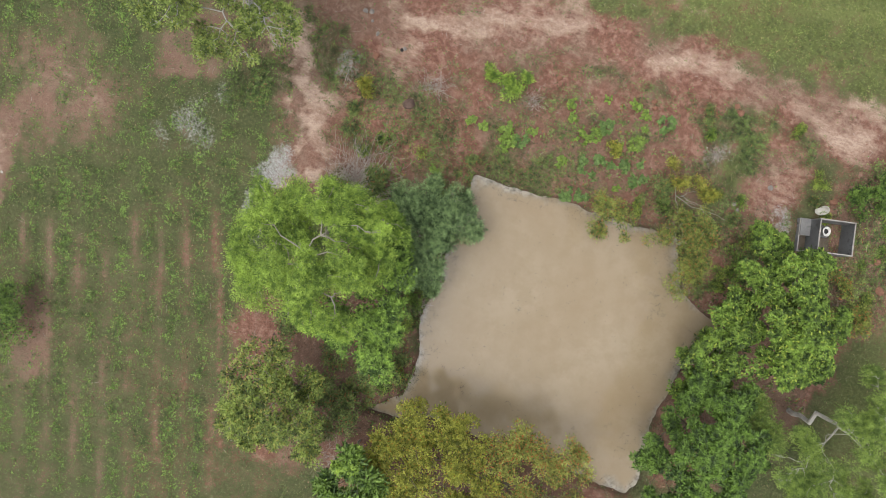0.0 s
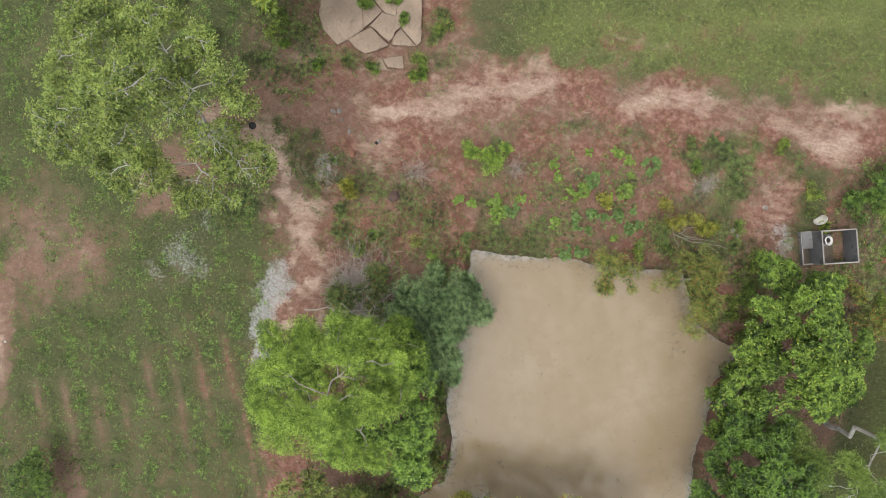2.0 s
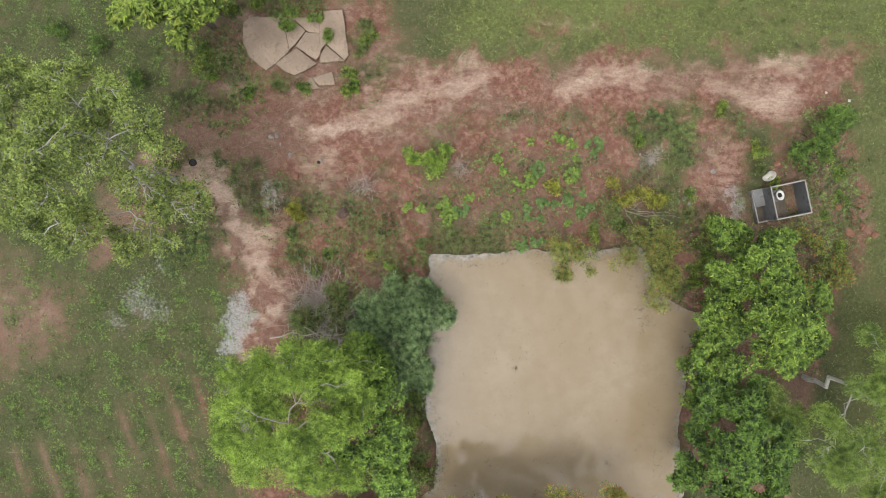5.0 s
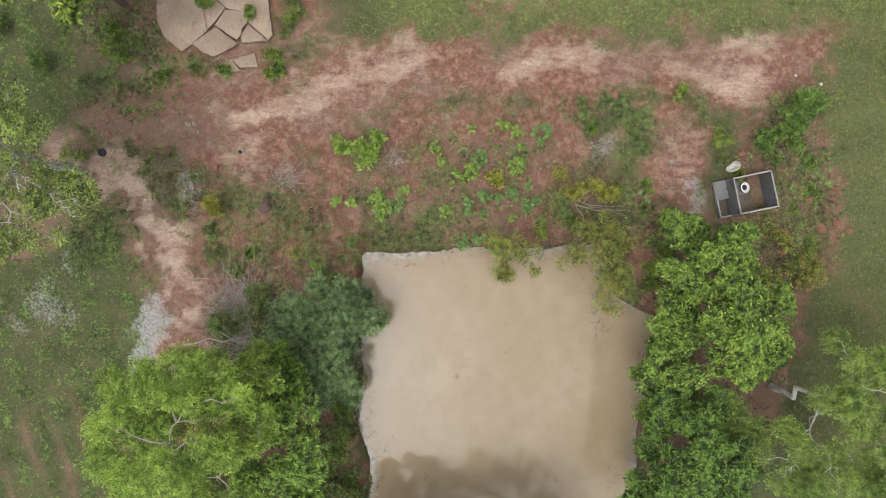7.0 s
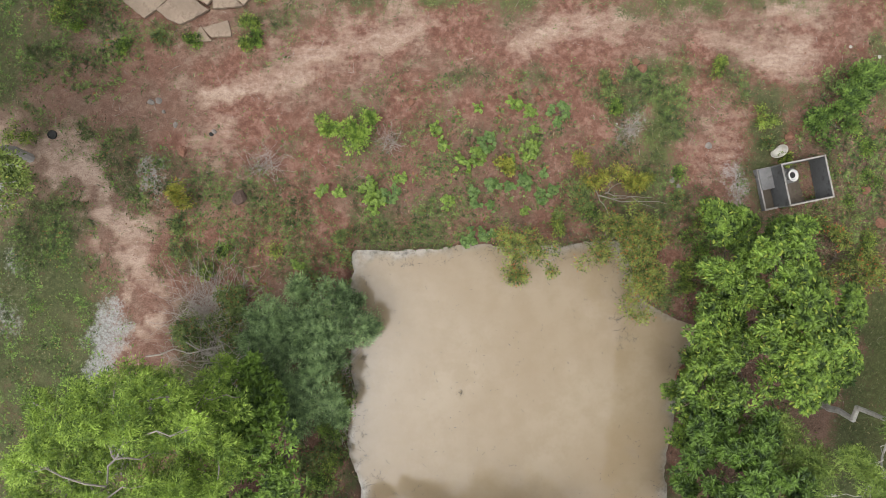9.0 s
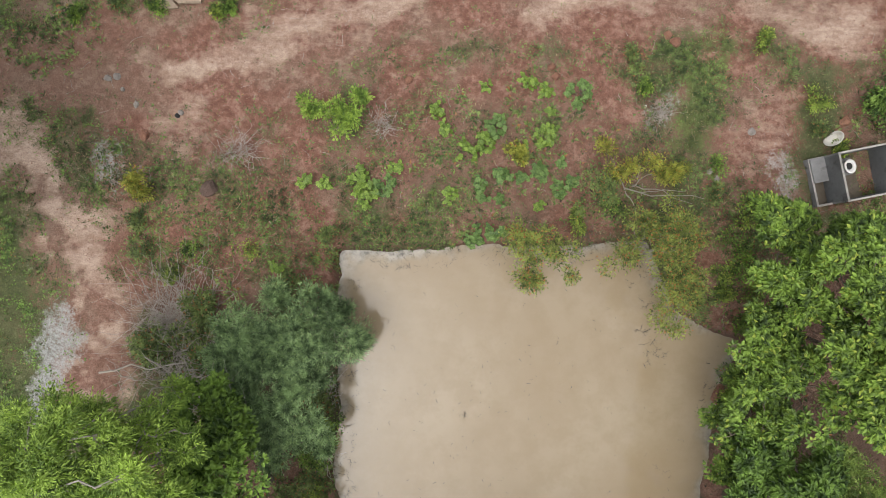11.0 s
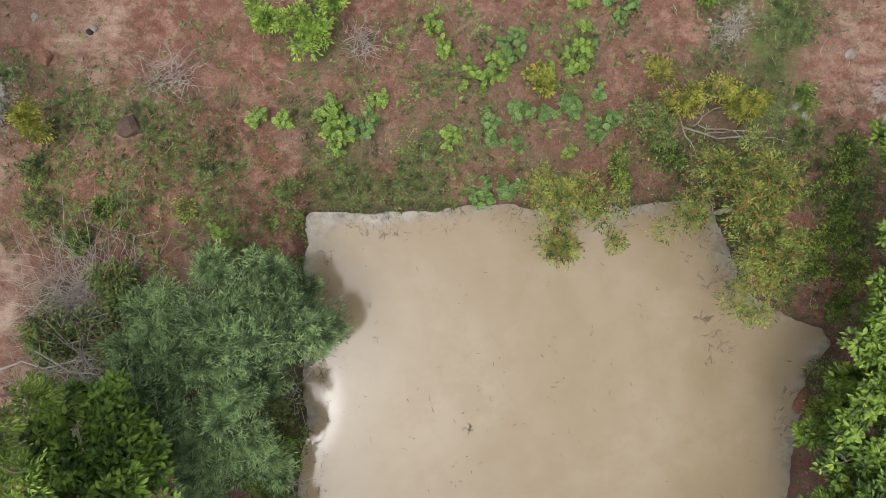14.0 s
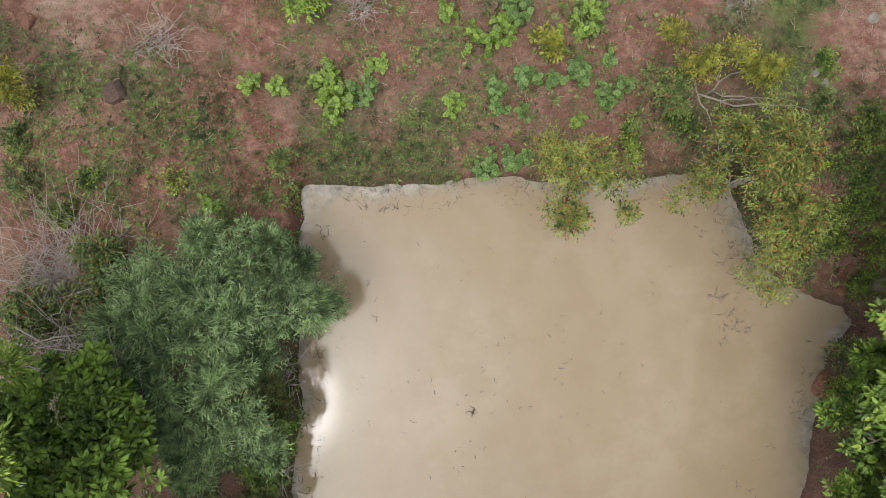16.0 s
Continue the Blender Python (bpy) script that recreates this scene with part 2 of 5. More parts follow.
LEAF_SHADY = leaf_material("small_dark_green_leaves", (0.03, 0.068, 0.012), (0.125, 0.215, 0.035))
LEAF_OLIVE = leaf_material("dull_olive_leaves", (0.07, 0.115, 0.026), (0.245, 0.32, 0.07), (0.30, 0.29, 0.07), 0.08)
LEAF_DEEP = leaf_material("glossy_deep_green_leaves", (0.045, 0.1, 0.018), (0.16, 0.255, 0.048))
LEAF_GREY = leaf_material("thin_grey_green_leaves", (0.11, 0.17, 0.036), (0.285, 0.37, 0.092), (0.31, 0.33, 0.07), 0.04)
LEAF_WILLOW = leaf_material("narrow_blue_green_leaves", (0.085, 0.15, 0.056), (0.31, 0.45, 0.19), grain=0.25, low=0.6)
LEAF_YELLOW = leaf_material("yellowing_leaves", (0.19, 0.225, 0.036), (0.43, 0.45, 0.085), (0.42, 0.27, 0.05), 0.05, through_light=0.48)
LEAF_RUST = leaf_material("yellow_green_leaves_with_rust", (0.17, 0.21, 0.045), (0.38, 0.41, 0.10), (0.450, 0.18, 0.062), 0.12, through_light=0.4)
LEAF_SPRIG = leaf_material("green_shrub_leaves_with_red_tips", (0.075, 0.115, 0.024), (0.26, 0.31, 0.068), (0.36, 0.14, 0.05), 0.08, through_light=0.25)
LEAF_LIME = leaf_material("lime_green_big_leaves", (0.10, 0.185, 0.026), (0.26, 0.38, 0.062), single=True)
LEAF_SAGE = leaf_material("pale_green_big_leaves", (0.07, 0.145, 0.034), (0.19, 0.30, 0.08), single=True)
LEAF_SHRUB = leaf_material("dark_scrub_leaves", (0.072, 0.115, 0.034), (0.195, 0.258, 0.074), (0.275, 0.125, 0.050), 0.05)
LEAF_BROWN = leaf_material("dry_brown_leaves", (0.08, 0.05, 0.035), (0.24, 0.155, 0.10), through_light=0.05)
GRASS_BLADE = leaf_material("grass_blades", (0.060, 0.092, 0.030), (0.130, 0.172, 0.060), (0.30, 0.25, 0.14), 0.07)
WEED_BLADE = leaf_material("low_weed_leaves", (0.060, 0.105, 0.028), (0.150, 0.222, 0.056), (0.26, 0.15, 0.065), 0.05)
FIELD_WEED = leaf_material("bright_field_weeds", (0.075, 0.14, 0.03), (0.175, 0.285, 0.06), (0.24, 0.17, 0.07), 0.04)
VERGE_BLADE = leaf_material("fresh_mown_grass", (0.10, 0.135, 0.035), (0.20, 0.25, 0.07), (0.30, 0.25, 0.12), 0.05)


# ---- building tools ----
def part(name, data, mat, parent=None, label=""):
    """One mesh object from (verts, faces) or a bmesh, as a thing or a part of one."""
    me = bpy.data.meshes.new(name)
    if isinstance(data, tuple):
        me.from_pydata(data[0], [], data[1])
    else:
        data.to_mesh(me)
        data.free()
    me.materials.append(mat)
    ob = new(name, me)
    if parent:
        ob.parent = parent
    return tagged(ob, label)


def thing(name, at, label, category, group="", kind=""):
    ob = new(name)
    ob.location = at
    ob.empty_display_size = 0.2
    return tagged(ob, label, category, group, kind)


def lattice(shape_seed):
    return np.random.default_rng(shape_seed).random((256, 256))


LATTICES = [lattice(s) for s in range(8)]


def value_noise(x, y, scale, seed=0):
    u, v = np.asarray(x) / scale + 57.3 * seed + 1000, np.asarray(y) / scale + 31.7 * seed + 1000
    i, j = np.floor(u).astype(int), np.floor(v).astype(int)
    fu, fv = u - i, v - j
    fu, fv = fu * fu * (3 - 2 * fu), fv * fv * (3 - 2 * fv)
    t = LATTICES[seed % 8]
    a, b = t[i % 256, j % 256], t[(i + 1) % 256, j % 256]
    c, d = t[i % 256, (j + 1) % 256], t[(i + 1) % 256, (j + 1) % 256]
    return (a * (1 - fu) + b * fu) * (1 - fv) + (c * (1 - fu) + d * fu) * fv


def fractal(x, y, scale, seed=0, octaves=4):
    total, weight, amp = 0.0, 0.0, 1.0
    for o in range(octaves):
        c, s = math.cos(0.65 + 1.1 * o), math.sin(0.65 + 1.1 * o)
        total = total + amp * value_noise(c * x - s * y, s * x + c * y, scale / 2 ** o, seed + o)
        weight, amp = weight + amp, amp * 0.55
    return total / weight


def smooth(a, b, v):
    t = np.clip((np.asarray(v) - a) / (b - a), 0, 1)
    return t * t * (3 - 2 * t)


def spot(x, y, cx, cy, rx, ry, turn=0.0, edge=0.5):
    c, s = math.cos(radians(turn)), math.sin(radians(turn))
    u, v = ((x - cx) * c + (y - cy) * s) / rx, (-(x - cx) * s + (y - cy) * c) / ry
    return 1 - smooth(1 - edge, 1 + edge, np.hypot(u, v))


def line_distance(x, y, line):
    best = np.full(np.shape(x), 1e9)
    for (ax, ay), (bx, by) in zip(line, line[1:]):
        dx, dy = bx - ax, by - ay
        t = np.clip(((x - ax) * dx + (y - ay) * dy) / (dx * dx + dy * dy), 0, 1)
        best = np.minimum(best, np.hypot(x - ax - t * dx, y - ay - t * dy))
    return best


def band(x, y, line, half, edge=0.5):
    return 1 - smooth(half * (1 - edge), half * (1 + edge), line_distance(x, y, line))


# ---- the pond's outline and the lie of the land ----
WATER_Z = -0.53
POND = [(0.55, 3.45), (5.3, 3.88), (9.4, 4.1), (9.9, 3.2), (10.3, 2.2), (11.1, 1.7), (12.2, 1.45), (12.45, 1.05), (11.9, 0.45), (11.6, -0.6), (11.3, -3.5), (11.6, -6.0), (11.3, -6.7),
        (10.2, -6.9), (8.9, -6.8), (2.0, -6.8), (1.5, -7.25), (-0.2, -7.4), (1.0, -6.35), (1.05, -4.7), (0.55, -3.0)]


def pond_distance(x, y):
    """Metres from the water's edge: negative over the water."""
    inside = np.zeros(np.shape(x), bool)
    for (ax, ay), (bx, by) in zip(POND, POND[1:] + POND[:1]):
        crosses = (ay > y) != (by > y)
        inside ^= crosses & (x < (bx - ax) * (y - ay) / (by - ay + 1e-12) + ax)
    d = line_distance(x, y, POND + POND[:1])
    d = np.where(inside, -d, d)
    return d + 0.28 * (fractal(x, y, 1.1, 3) - 0.5) + 0.16 * (fractal(x, y, 0.3, 5, 3) - 0.5)


def land(x, y):
    """Height of the ground."""
    d = pond_distance(x, y)
    rise = smooth(-0.05, 0.32, d) * 0.36 + smooth(0.2, 1.4, d) * 0.21 - 0.57
    z = np.where(d > -0.05, rise, -0.57 - np.minimum(0.8, -(d + 0.05) * 0.9))
    berm = smooth(0.5, 2.0, d) * (1 - smooth(3.0, 5.5, d)) * 0.16
    rough_land = (fractal(x, y, 2.2, 1) - 0.5) * 0.16 + (fractal(x, y, 0.5, 2, 3) - 0.5) * 0.07
    mound = 0.25 * spot(x, y, -3.2, 4.9, 1.6, 1.2, 0, 0.8) + 0.18 * spot(x, y, -6.2, 5.8, 0.8, 0.8, 0, 0.8) + 0.3 * spot(x, y, 16.3, 7.2, 1.0, 2.2, 10, 0.8) + 0.24 * spot(x, y, 13.35, 6.0, 0.55, 1.0, 12, 0.6)
    return z + (berm + rough_land + mound) * smooth(0.05, 0.8, d)


def field_rows(x, y):
    """Places across and along the tractor rows of the western field, and the rows' own wave."""
    u = x * math.cos(radians(21)) + y * math.sin(radians(21))
    v = -x * math.sin(radians(21)) + y * math.cos(radians(21))
    swerve = 0.5 * (fractal(u, v * 0.3, 3.0, 6, 2) - 0.5)
    return u, v, np.cos(2 * np.pi * (u + swerve) / 1.15)


def fresh_turf(x, y):
    """Where the mown grass is fresher: the northern field, in long strips, and the eastern verge."""
    strip = 0.45 + 0.9 * (fractal(x * 0.12, y - 0.09 * x, 0.8, 5, 3) - 0.25)
    return np.clip(np.maximum(smooth(10.8, 12.6, y - 0.06 * x) * smooth(-0.5, 2.5, x), 0.55 * smooth(16.8, 18.5, x)) * strip + 0.6 * spot(x, y, 10.8, 8.6, 0.8, 2.4, -18, 0.5), 0, 1)


def ground_cover(x, y):
    """Shares of turf, pale sand, ash, litter, wet edge and grey tone at places on the ground."""
    wx = x + 1.5 * (fractal(x, y, 1.6, 4) - 0.5) + 0.8 * (fractal(x, y, 0.4, 6, 3) - 0.5)
    wy = y + 1.5 * (fractal(x, y, 1.6, 5) - 0.5) + 0.8 * (fractal(x, y, 0.4, 7, 3) - 0.5)
    n1, n2 = fractal(x, y, 1.3, 2), fractal(x, y, 0.35, 3, 3)
    d = pond_distance(x, y)
    road = [(-9.0, 8.0), (-4.0, 9.0), (0.5, 10.2), (6.0, 10.7), (11.0, 10.8), (16.4, 11.1)]
    bare = band(wx, wy, road, 1.3, 0.75)
    bare = np.maximum(bare, spot(wx, wy, -3.5, 9.0, 6.0, 1.9, 9, 0.3))
    bare = np.maximum(bare, 0.95 * spot(wx, wy, -5.2, 11.6, 4.6, 2.6, 5, 0.3))
    bare = np.maximum(bare, 0.80 * spot(wx, wy, 3.5, 6.6, 7.5, 3.2, 4, 0.3))
    bare = np.maximum(bare, 0.80 * spot(wx, wy, -3.4, 4.2, 3.4, 3.2, 0, 0.3))
    bare = np.maximum(bare, 0.85 * spot(wx, wy, -0.3, 4.6, 0.9, 2.6, 10, 0.4))
    bare = np.maximum(bare, 0.92 * spot(wx, wy, 12.1, 6.5, 1.3, 3.4, -12, 0.4))
    bare = np.maximum(bare, 0.90 * spot(wx, wy, 12.7, 1.0, 2.2, 6.5, 0, 0.3))
    bare = np.maximum(bare, 0.90 * spot(wx, wy, 14.6, -1.2, 1.4, 2.6, 0, 0.3))
    bare = np.maximum(bare, 0.85 * spot(wx, wy, 5.5, -8.8, 7.5, 2.6, 0, 0.3))
    bare = np.maximum(bare, 0.88 * spot(wx, wy, 16.9, 6.2, 2.0, 3.9, 4, 0.25))
    bare = np.maximum(bare, 0.90 * spot(wx, wy, 15.3, 0.2, 1.9, 3.4, 0, 0.3))
    bare = np.maximum(bare, 0.62 * spot(wx, wy, -6.2, 5.8, 1.9, 1.7, 0, 0.3))
    bare = np.maximum(bare, 0.92 * spot(wx, wy, -4.2, 6.9, 1.9, 1.4, 0, 0.3))
    bare = np.maximum(bare, 0.90 * spot(wx, wy, -2.6, -6.0, 4.2, 4.5, 20, 0.25))
    bare = np.maximum(bare, 0.62 * spot(wx, wy, -16.8, 0.4, 2.6, 2.3, 0, 0.7))
    bare = np.maximum(bare, 0.80 * spot(wx, wy, -12.4, 4.2, 2.0, 1.6, 10, 0.5))
    bare = np.maximum(bare, 0.85 * spot(wx, wy, -18.6, -4.5, 0.9, 4.0, 0, 0.5))
    bare = np.maximum(bare, 0.80 * spot(wx, wy, -14.4, -9.5, 0.8, 2.2, 20, 0.5))
    bare = np.maximum(bare, 0.9 * spot(wx, wy, 14.6, -6.2, 1.2, 1.2, 0, 0.5))
    bare = np.maximum(bare, 0.84 * spot(wx, wy, -5.1, 4.4, 1.7, 2.3, 10, 0.3))
    path = [(-10.5, 6.6), (-9.3, 6.0), (-8.3, 4.9), (-7.1, 3.5), (-6.4, 2.0), (-6.1, 0.8), (-6.3, -0.4)]
    bare = np.maximum(bare, band(wx, wy, path, 1.05, 0.9))
    # tractor rows in the western field
    u, v, rows = field_rows(x, y)
    rows = rows ** 3
    broken = smooth(0.42, 0.62, fractal(u, v * 0.35, 1.3, 1, 3))
    field = smooth(-6.3, -7.3, u - 0.15 * n1) * smooth(2.2, 0.6, v)
    bare = np.maximum(bare, field * np.clip(0.22 + 0.36 * rows * (0.2 + 0.8 * broken) + 1.0 * (n2 - 0.5) + 0.7 * (n1 - 0.5), 0, 0.8))
    bare = np.maximum(bare, 0.6 * band(u + 0.2 * (n1 - 0.5), v, [(-8.9, -0.8), (-8.9, -8.2)], 0.13, 0.5))
    bare = np.maximum(bare, 0.5 * band(u + 0.2 * (n1 - 0.5), v, [(-8.05, -3.2), (-8.05, -8.2)], 0.13, 0.5))
    # green islands in the bare ground
    green = 0.4 * spot(wx, wy, 2.4, 4.7, 1.9, 0.8, 10, 0.5) + 0.85 * spot(wx, wy, 2.7, 11.9, 1.4, 0.8, 5, 0.4)
    green += 0.8 * spot(wx, wy, 10.8, 8.6, 0.5, 2.2, -18, 0.5) + 0.6 * spot(wx, wy, 9.6, 9.6, 1.6, 0.7, 10, 0.6)
    green += 0.3 * spot(wx, wy, -6.2, 6.0, 1.4, 1.3, 0, 0.4) + 0.5 * spot(wx, wy, -2.6, 10.6, 1.6, 0.5, 20, 0.5)
    green += 0.6 * spot(wx, wy, -7.5, 11.2, 0.7, 1.3, 0, 0.5)
    turf = np.clip(0.98 - bare + 0.55 * green * smooth(0.3, 0.6, n2 + 0.2), 0, 1)
    turf = turf * (1 - 0.55 * band(wx, wy, road, 2.6, 0.5) * smooth(0.42, 0.62, fractal(x, y, 0.9, 6)))
    turf = np.clip(turf + ((n1 - 0.5) * 0.9 + (n2 - 0.5) * 0.5) * smooth(0.0, 0.15, turf), 0, 1)
    sand = 0.95 * band(wx, wy, [(-4.8, 8.4), (-3.3, 8.75), (-1.6, 9.35)], 0.36, 0.7)
    sand = np.maximum(sand, 0.75 * band(wx, wy, [(-1.6, 9.6), (0.2, 10.4), (2.2, 11.1)], 0.75, 0.6))
    sand = np.maximum(sand, 0.95 * band(wx, wy, [(6.2, 10.75), (7.6, 11.2), (8.9, 11.6)], 0.55, 0.6))
    sand = np.maximum(sand, 0.95 * band(wx, wy, [(6.6, 10.5), (8.9, 10.85)], 0.25, 0.6))
    sand = np.maximum(sand, 0.8 * band(wx, wy, [(12.0, 11.0), (13.8, 10.8), (15.6, 10.6)], 0.5, 0.7))
    sand = np.maximum(sand, 0.9 * band(wx, wy, [(14.2, 11.8), (15.6, 12.0)], 0.4, 0.7))
    sand = np.maximum(sand, 0.95 * spot(wx, wy, 15.2, 10.4, 0.9, 0.6, 0, 0.6))
    sand = np.maximum(sand, 0.95 * band(wx, wy, [(4.9, 13.2), (6.9, 13.5)], 0.13, 0.6))
    sand = np.maximum(sand, 1.15 * band(wx, wy, path, 1.0, 0.8) * smooth(0.38, 0.56, fractal(x, y, 0.7, 5)))
    sand = np.maximum(sand, 0.55 * spot(wx, wy, -4.2, 7.0, 0.7, 1.2, 0, 0.7))
    sand = np.maximum(sand, 0.35 * spot(wx, wy, 12.6, 7.8, 0.7, 1.5, -14, 0.7))
    sand = np.maximum(sand, 0.25 * spot(wx, wy, -16.4, 0.6, 1.2, 0.8, 0, 0.8))
    sand = np.maximum(sand, 0.7 * spot(wx, wy, 17.6, 8.9, 0.3, 0.9, 15, 0.7))
    sand = np.maximum(sand, 0.7 * spot(wx, wy, -18.5, -4.5, 0.3, 2.0, 0, 0.7))
    sand = np.maximum(sand, 0.45 * bare * smooth(0.5, 0.7, n1) * smooth(7.5, 9.0, wy))
    ash = 0.74 * band(wx, wy, [(-7.65, 0.9), (-7.6, 0.1)], 0.72, 0.5)
    ash = np.maximum(ash, 0.7 * band(wx, wy, [(-7.9, -0.2), (-7.9, -1.3), (-7.5, -2.6), (-7.2, -4.0)], 0.30, 0.6))
    ash = np.maximum(ash, 0.46 * spot(wx, wy, -11.2, 1.2, 0.9, 0.7, 0, 0.7))
    ash = np.maximum(ash, 0.42 * spot(wx, wy, -12.2, 0.0, 0.5, 0.3, 0, 0.7))
    ash = np.maximum(ash, 0.42 * spot(wx, wy, -10.3, 2.6, 0.5, 0.4, 0, 0.7))
    ash = np.maximum(ash, 0.62 * spot(wx, wy, 13.1, 6.2, 0.5, 0.9, 5, 0.6))
    ash = np.maximum(ash, 0.4 * spot(wx, wy, 9.4, 7.9, 0.4, 0.7, -20, 0.7))
    ash = np.maximum(ash, 0.62 * spot(wx, wy, -6.15, 5.75, 0.45, 0.8, 0, 0.8))
    litter = 0.85 * spot(wx, wy, 13.4, -0.9, 2.5, 4.2, 0, 0.4)
    litter = np.maximum(litter, 0.7 * spot(wx, wy, 5.5, -8.8, 7.0, 2.2, 0, 0.4))
    litter = np.maximum(litter, 0.85 * spot(wx, wy, 16.9, 6.2, 1.9, 3.8, 4, 0.5))
    litter = np.maximum(litter, 0.85 * spot(wx, wy, 15.2, 0.2, 1.7, 3.2, 0, 0.4))
    litter = np.maximum(litter, 0.5 * spot(wx, wy, 5.0, 6.3, 4.0, 1.9, 3, 0.5))
    litter = np.maximum(litter, 0.38 * spot(wx, wy, -8.6, 9.6, 2.8, 1.8, 0, 0.6))
    litter = np.maximum(litter, 0.45 * spot(wx, wy, -8.8, 11.4, 2.0, 1.6, 0, 0.5))
    litter = np.maximum(litter, 0.8 * spot(wx, wy, -2.0, -5.8, 3.0, 4.0, 20, 0.4))
    litter = np.maximum(litter, 0.8 * spot(wx, wy, -1.6, -0.5, 2.4, 3.2, 0, 0.4))
    litter = np.maximum(litter, 0.75 * spot(wx, wy, -15.0, -8.6, 1.0, 1.4, 0, 0.5))
    litter = np.maximum(litter, 0.45 * spot(wx, wy, -4.2, 1.7, 1.4, 0.9, 0, 0.5))
    litter = np.maximum(litter, 0.5 * spot(wx, wy, 9.3, 5.0, 1.6, 0.9, 0, 0.6))
    streak = fractal(x * 0.25 + y * 0.05, y - 0.12 * x, 0.5, 3, 3)
    sand = np.clip(sand * (0.10 + 1.35 * streak), 0, 1)
    wet = 1 - smooth(0.02, 0.17, d + 0.15 * (n2 - 0.5))
    tone = np.clip(smooth(0.4, 0.65, n1) * 0.6 + smooth(-7, -12, x) * 0.75 + smooth(-3.5, -8.0, x) * smooth(7.5, 8.5, y) * 0.3 + 0.35 * band(wx, wy, path, 1.2, 0.8), 0, 1)
    return turf, sand, ash, litter, wet, tone


def spread(lo, hi, step, far):
    """Grid lines: even over the stretch that is walked over, then ever wider to the horizon."""
    inner = np.arange(lo, hi + step / 2, step)
    outer = np.geomspace(0.4, far, 22)
    return np.concatenate([lo - outer[::-1], inner, hi + outer])


gx, gy = spread(-22.5, 23.0, 0.12, 1500.0), spread(-17.0, 17.5, 0.12, 1500.0)
X, Y = np.meshgrid(gx, gy)
NX, NY = len(gx), len(gy)
me = bpy.data.meshes.new("ground")
me.vertices.add(NX * NY)
me.vertices.foreach_set("co", np.stack([X, Y, land(X, Y)], -1).astype(np.float32).ravel())
idx = np.arange(NX * NY).reshape(NY, NX)
quads = np.stack([idx[:-1, :-1], idx[:-1, 1:], idx[1:, 1:], idx[1:, :-1]], -1).reshape(-1, 4)
me.loops.add(quads.size)
me.loops.foreach_set("vertex_index", quads.ravel().astype(np.int32))
me.polygons.add(len(quads))
me.polygons.foreach_set("loop_start", np.arange(0, quads.size, 4, dtype=np.int32))
me.update(calc_edges=True)
me.polygons.foreach_set("use_smooth", np.ones(len(quads), bool))
turf, sand, ash, litter, wet, tone = ground_cover(X, Y)
for attr_name, four in (("cover", (turf, sand, ash, fresh_turf(X, Y))), ("cover_more", (litter, wet, tone, np.ones_like(X)))):
    att = me.attributes.new(attr_name, "FLOAT_COLOR", "POINT")
    att.data.foreach_set("color", np.stack(four, -1).astype(np.float32).ravel())
me.materials.append(GROUND)
tagged(new("ground", me), "red laterite soil with patchy grass and pale sandy tracks", "ground", kind="structure")

# the water sheet, a little wider than the pond, so that the bank cuts its edge
wx_, wy_ = np.arange(-1.2, 13.4, 0.1), np.arange(-8.6, 5.2, 0.1)
X, Y = np.meshgrid(wx_, wy_)
idx = np.arange(X.size).reshape(X.shape)
keep = pond_distance(X, Y) < 0.6
quads = np.stack([idx[:-1, :-1], idx[:-1, 1:], idx[1:, 1:], idx[1:, :-1]], -1).reshape(-1, 4)
quads = quads[keep.ravel()[quads].all(1)]
used = np.unique(quads)
renum = np.zeros(X.size, int)
renum[used] = np.arange(len(used))
flat = np.stack([X.ravel(), Y.ravel(), np.full(X.size, WATER_Z)], -1)[used]
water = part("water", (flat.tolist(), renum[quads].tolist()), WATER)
# share of the grey margin and its painted sky sheen, rising towards the bank
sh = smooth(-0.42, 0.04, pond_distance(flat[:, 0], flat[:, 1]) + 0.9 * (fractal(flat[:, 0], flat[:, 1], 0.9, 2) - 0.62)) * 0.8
water.data.attributes.new("shallow_sheen", "FLOAT", "POINT").data.foreach_set("value", sh.astype(np.float32))
tagged(water, "still muddy tan pond water, cloudy grey with painted sky sheen along the banks", "pond", kind="structure")


# ---- plants: branches and leaves ----
def unit(v):
    return v / np.maximum(np.linalg.norm(v, axis=-1, keepdims=True), 1e-9)


def tube(line, radii, sides=6):
    """A tapered bough along a line of places."""
    line = np.asarray(line, float)
    along = unit(np.gradient(line, axis=0))
    ref = np.where(np.abs(along[:, 2:]) > 0.9, [[1.0, 0, 0]], [[0, 0, 1.0]])
    a = unit(np.cross(along, ref))
    b = np.cross(along, a)
    ang = np.linspace(0, 2 * np.pi, sides, endpoint=False)
    ring = np.cos(ang)[None, :, None] * a[:, None] + np.sin(ang)[None, :, None] * b[:, None]
    v = (line[:, None] + ring * np.asarray(radii)[:, None, None]).reshape(-1, 3)
    f = []
    for k in range(len(line) - 1):
        for s in range(sides):
            t = (s + 1) % sides
            f.append((k * sides + s, k * sides + t, (k + 1) * sides + t, (k + 1) * sides + s))
    f += [tuple(range(sides))[::-1], tuple(range((len(line) - 1) * sides, len(line) * sides))]
    return v, f


def joined(pieces):
    vs, fs, base = [], [], 0
    for v, f in pieces:
        vs.append(np.asarray(v, float))
        fs += [tuple(i + base for i in face) for face in f]
        base += len(v)
    return np.concatenate(vs).tolist(), fs


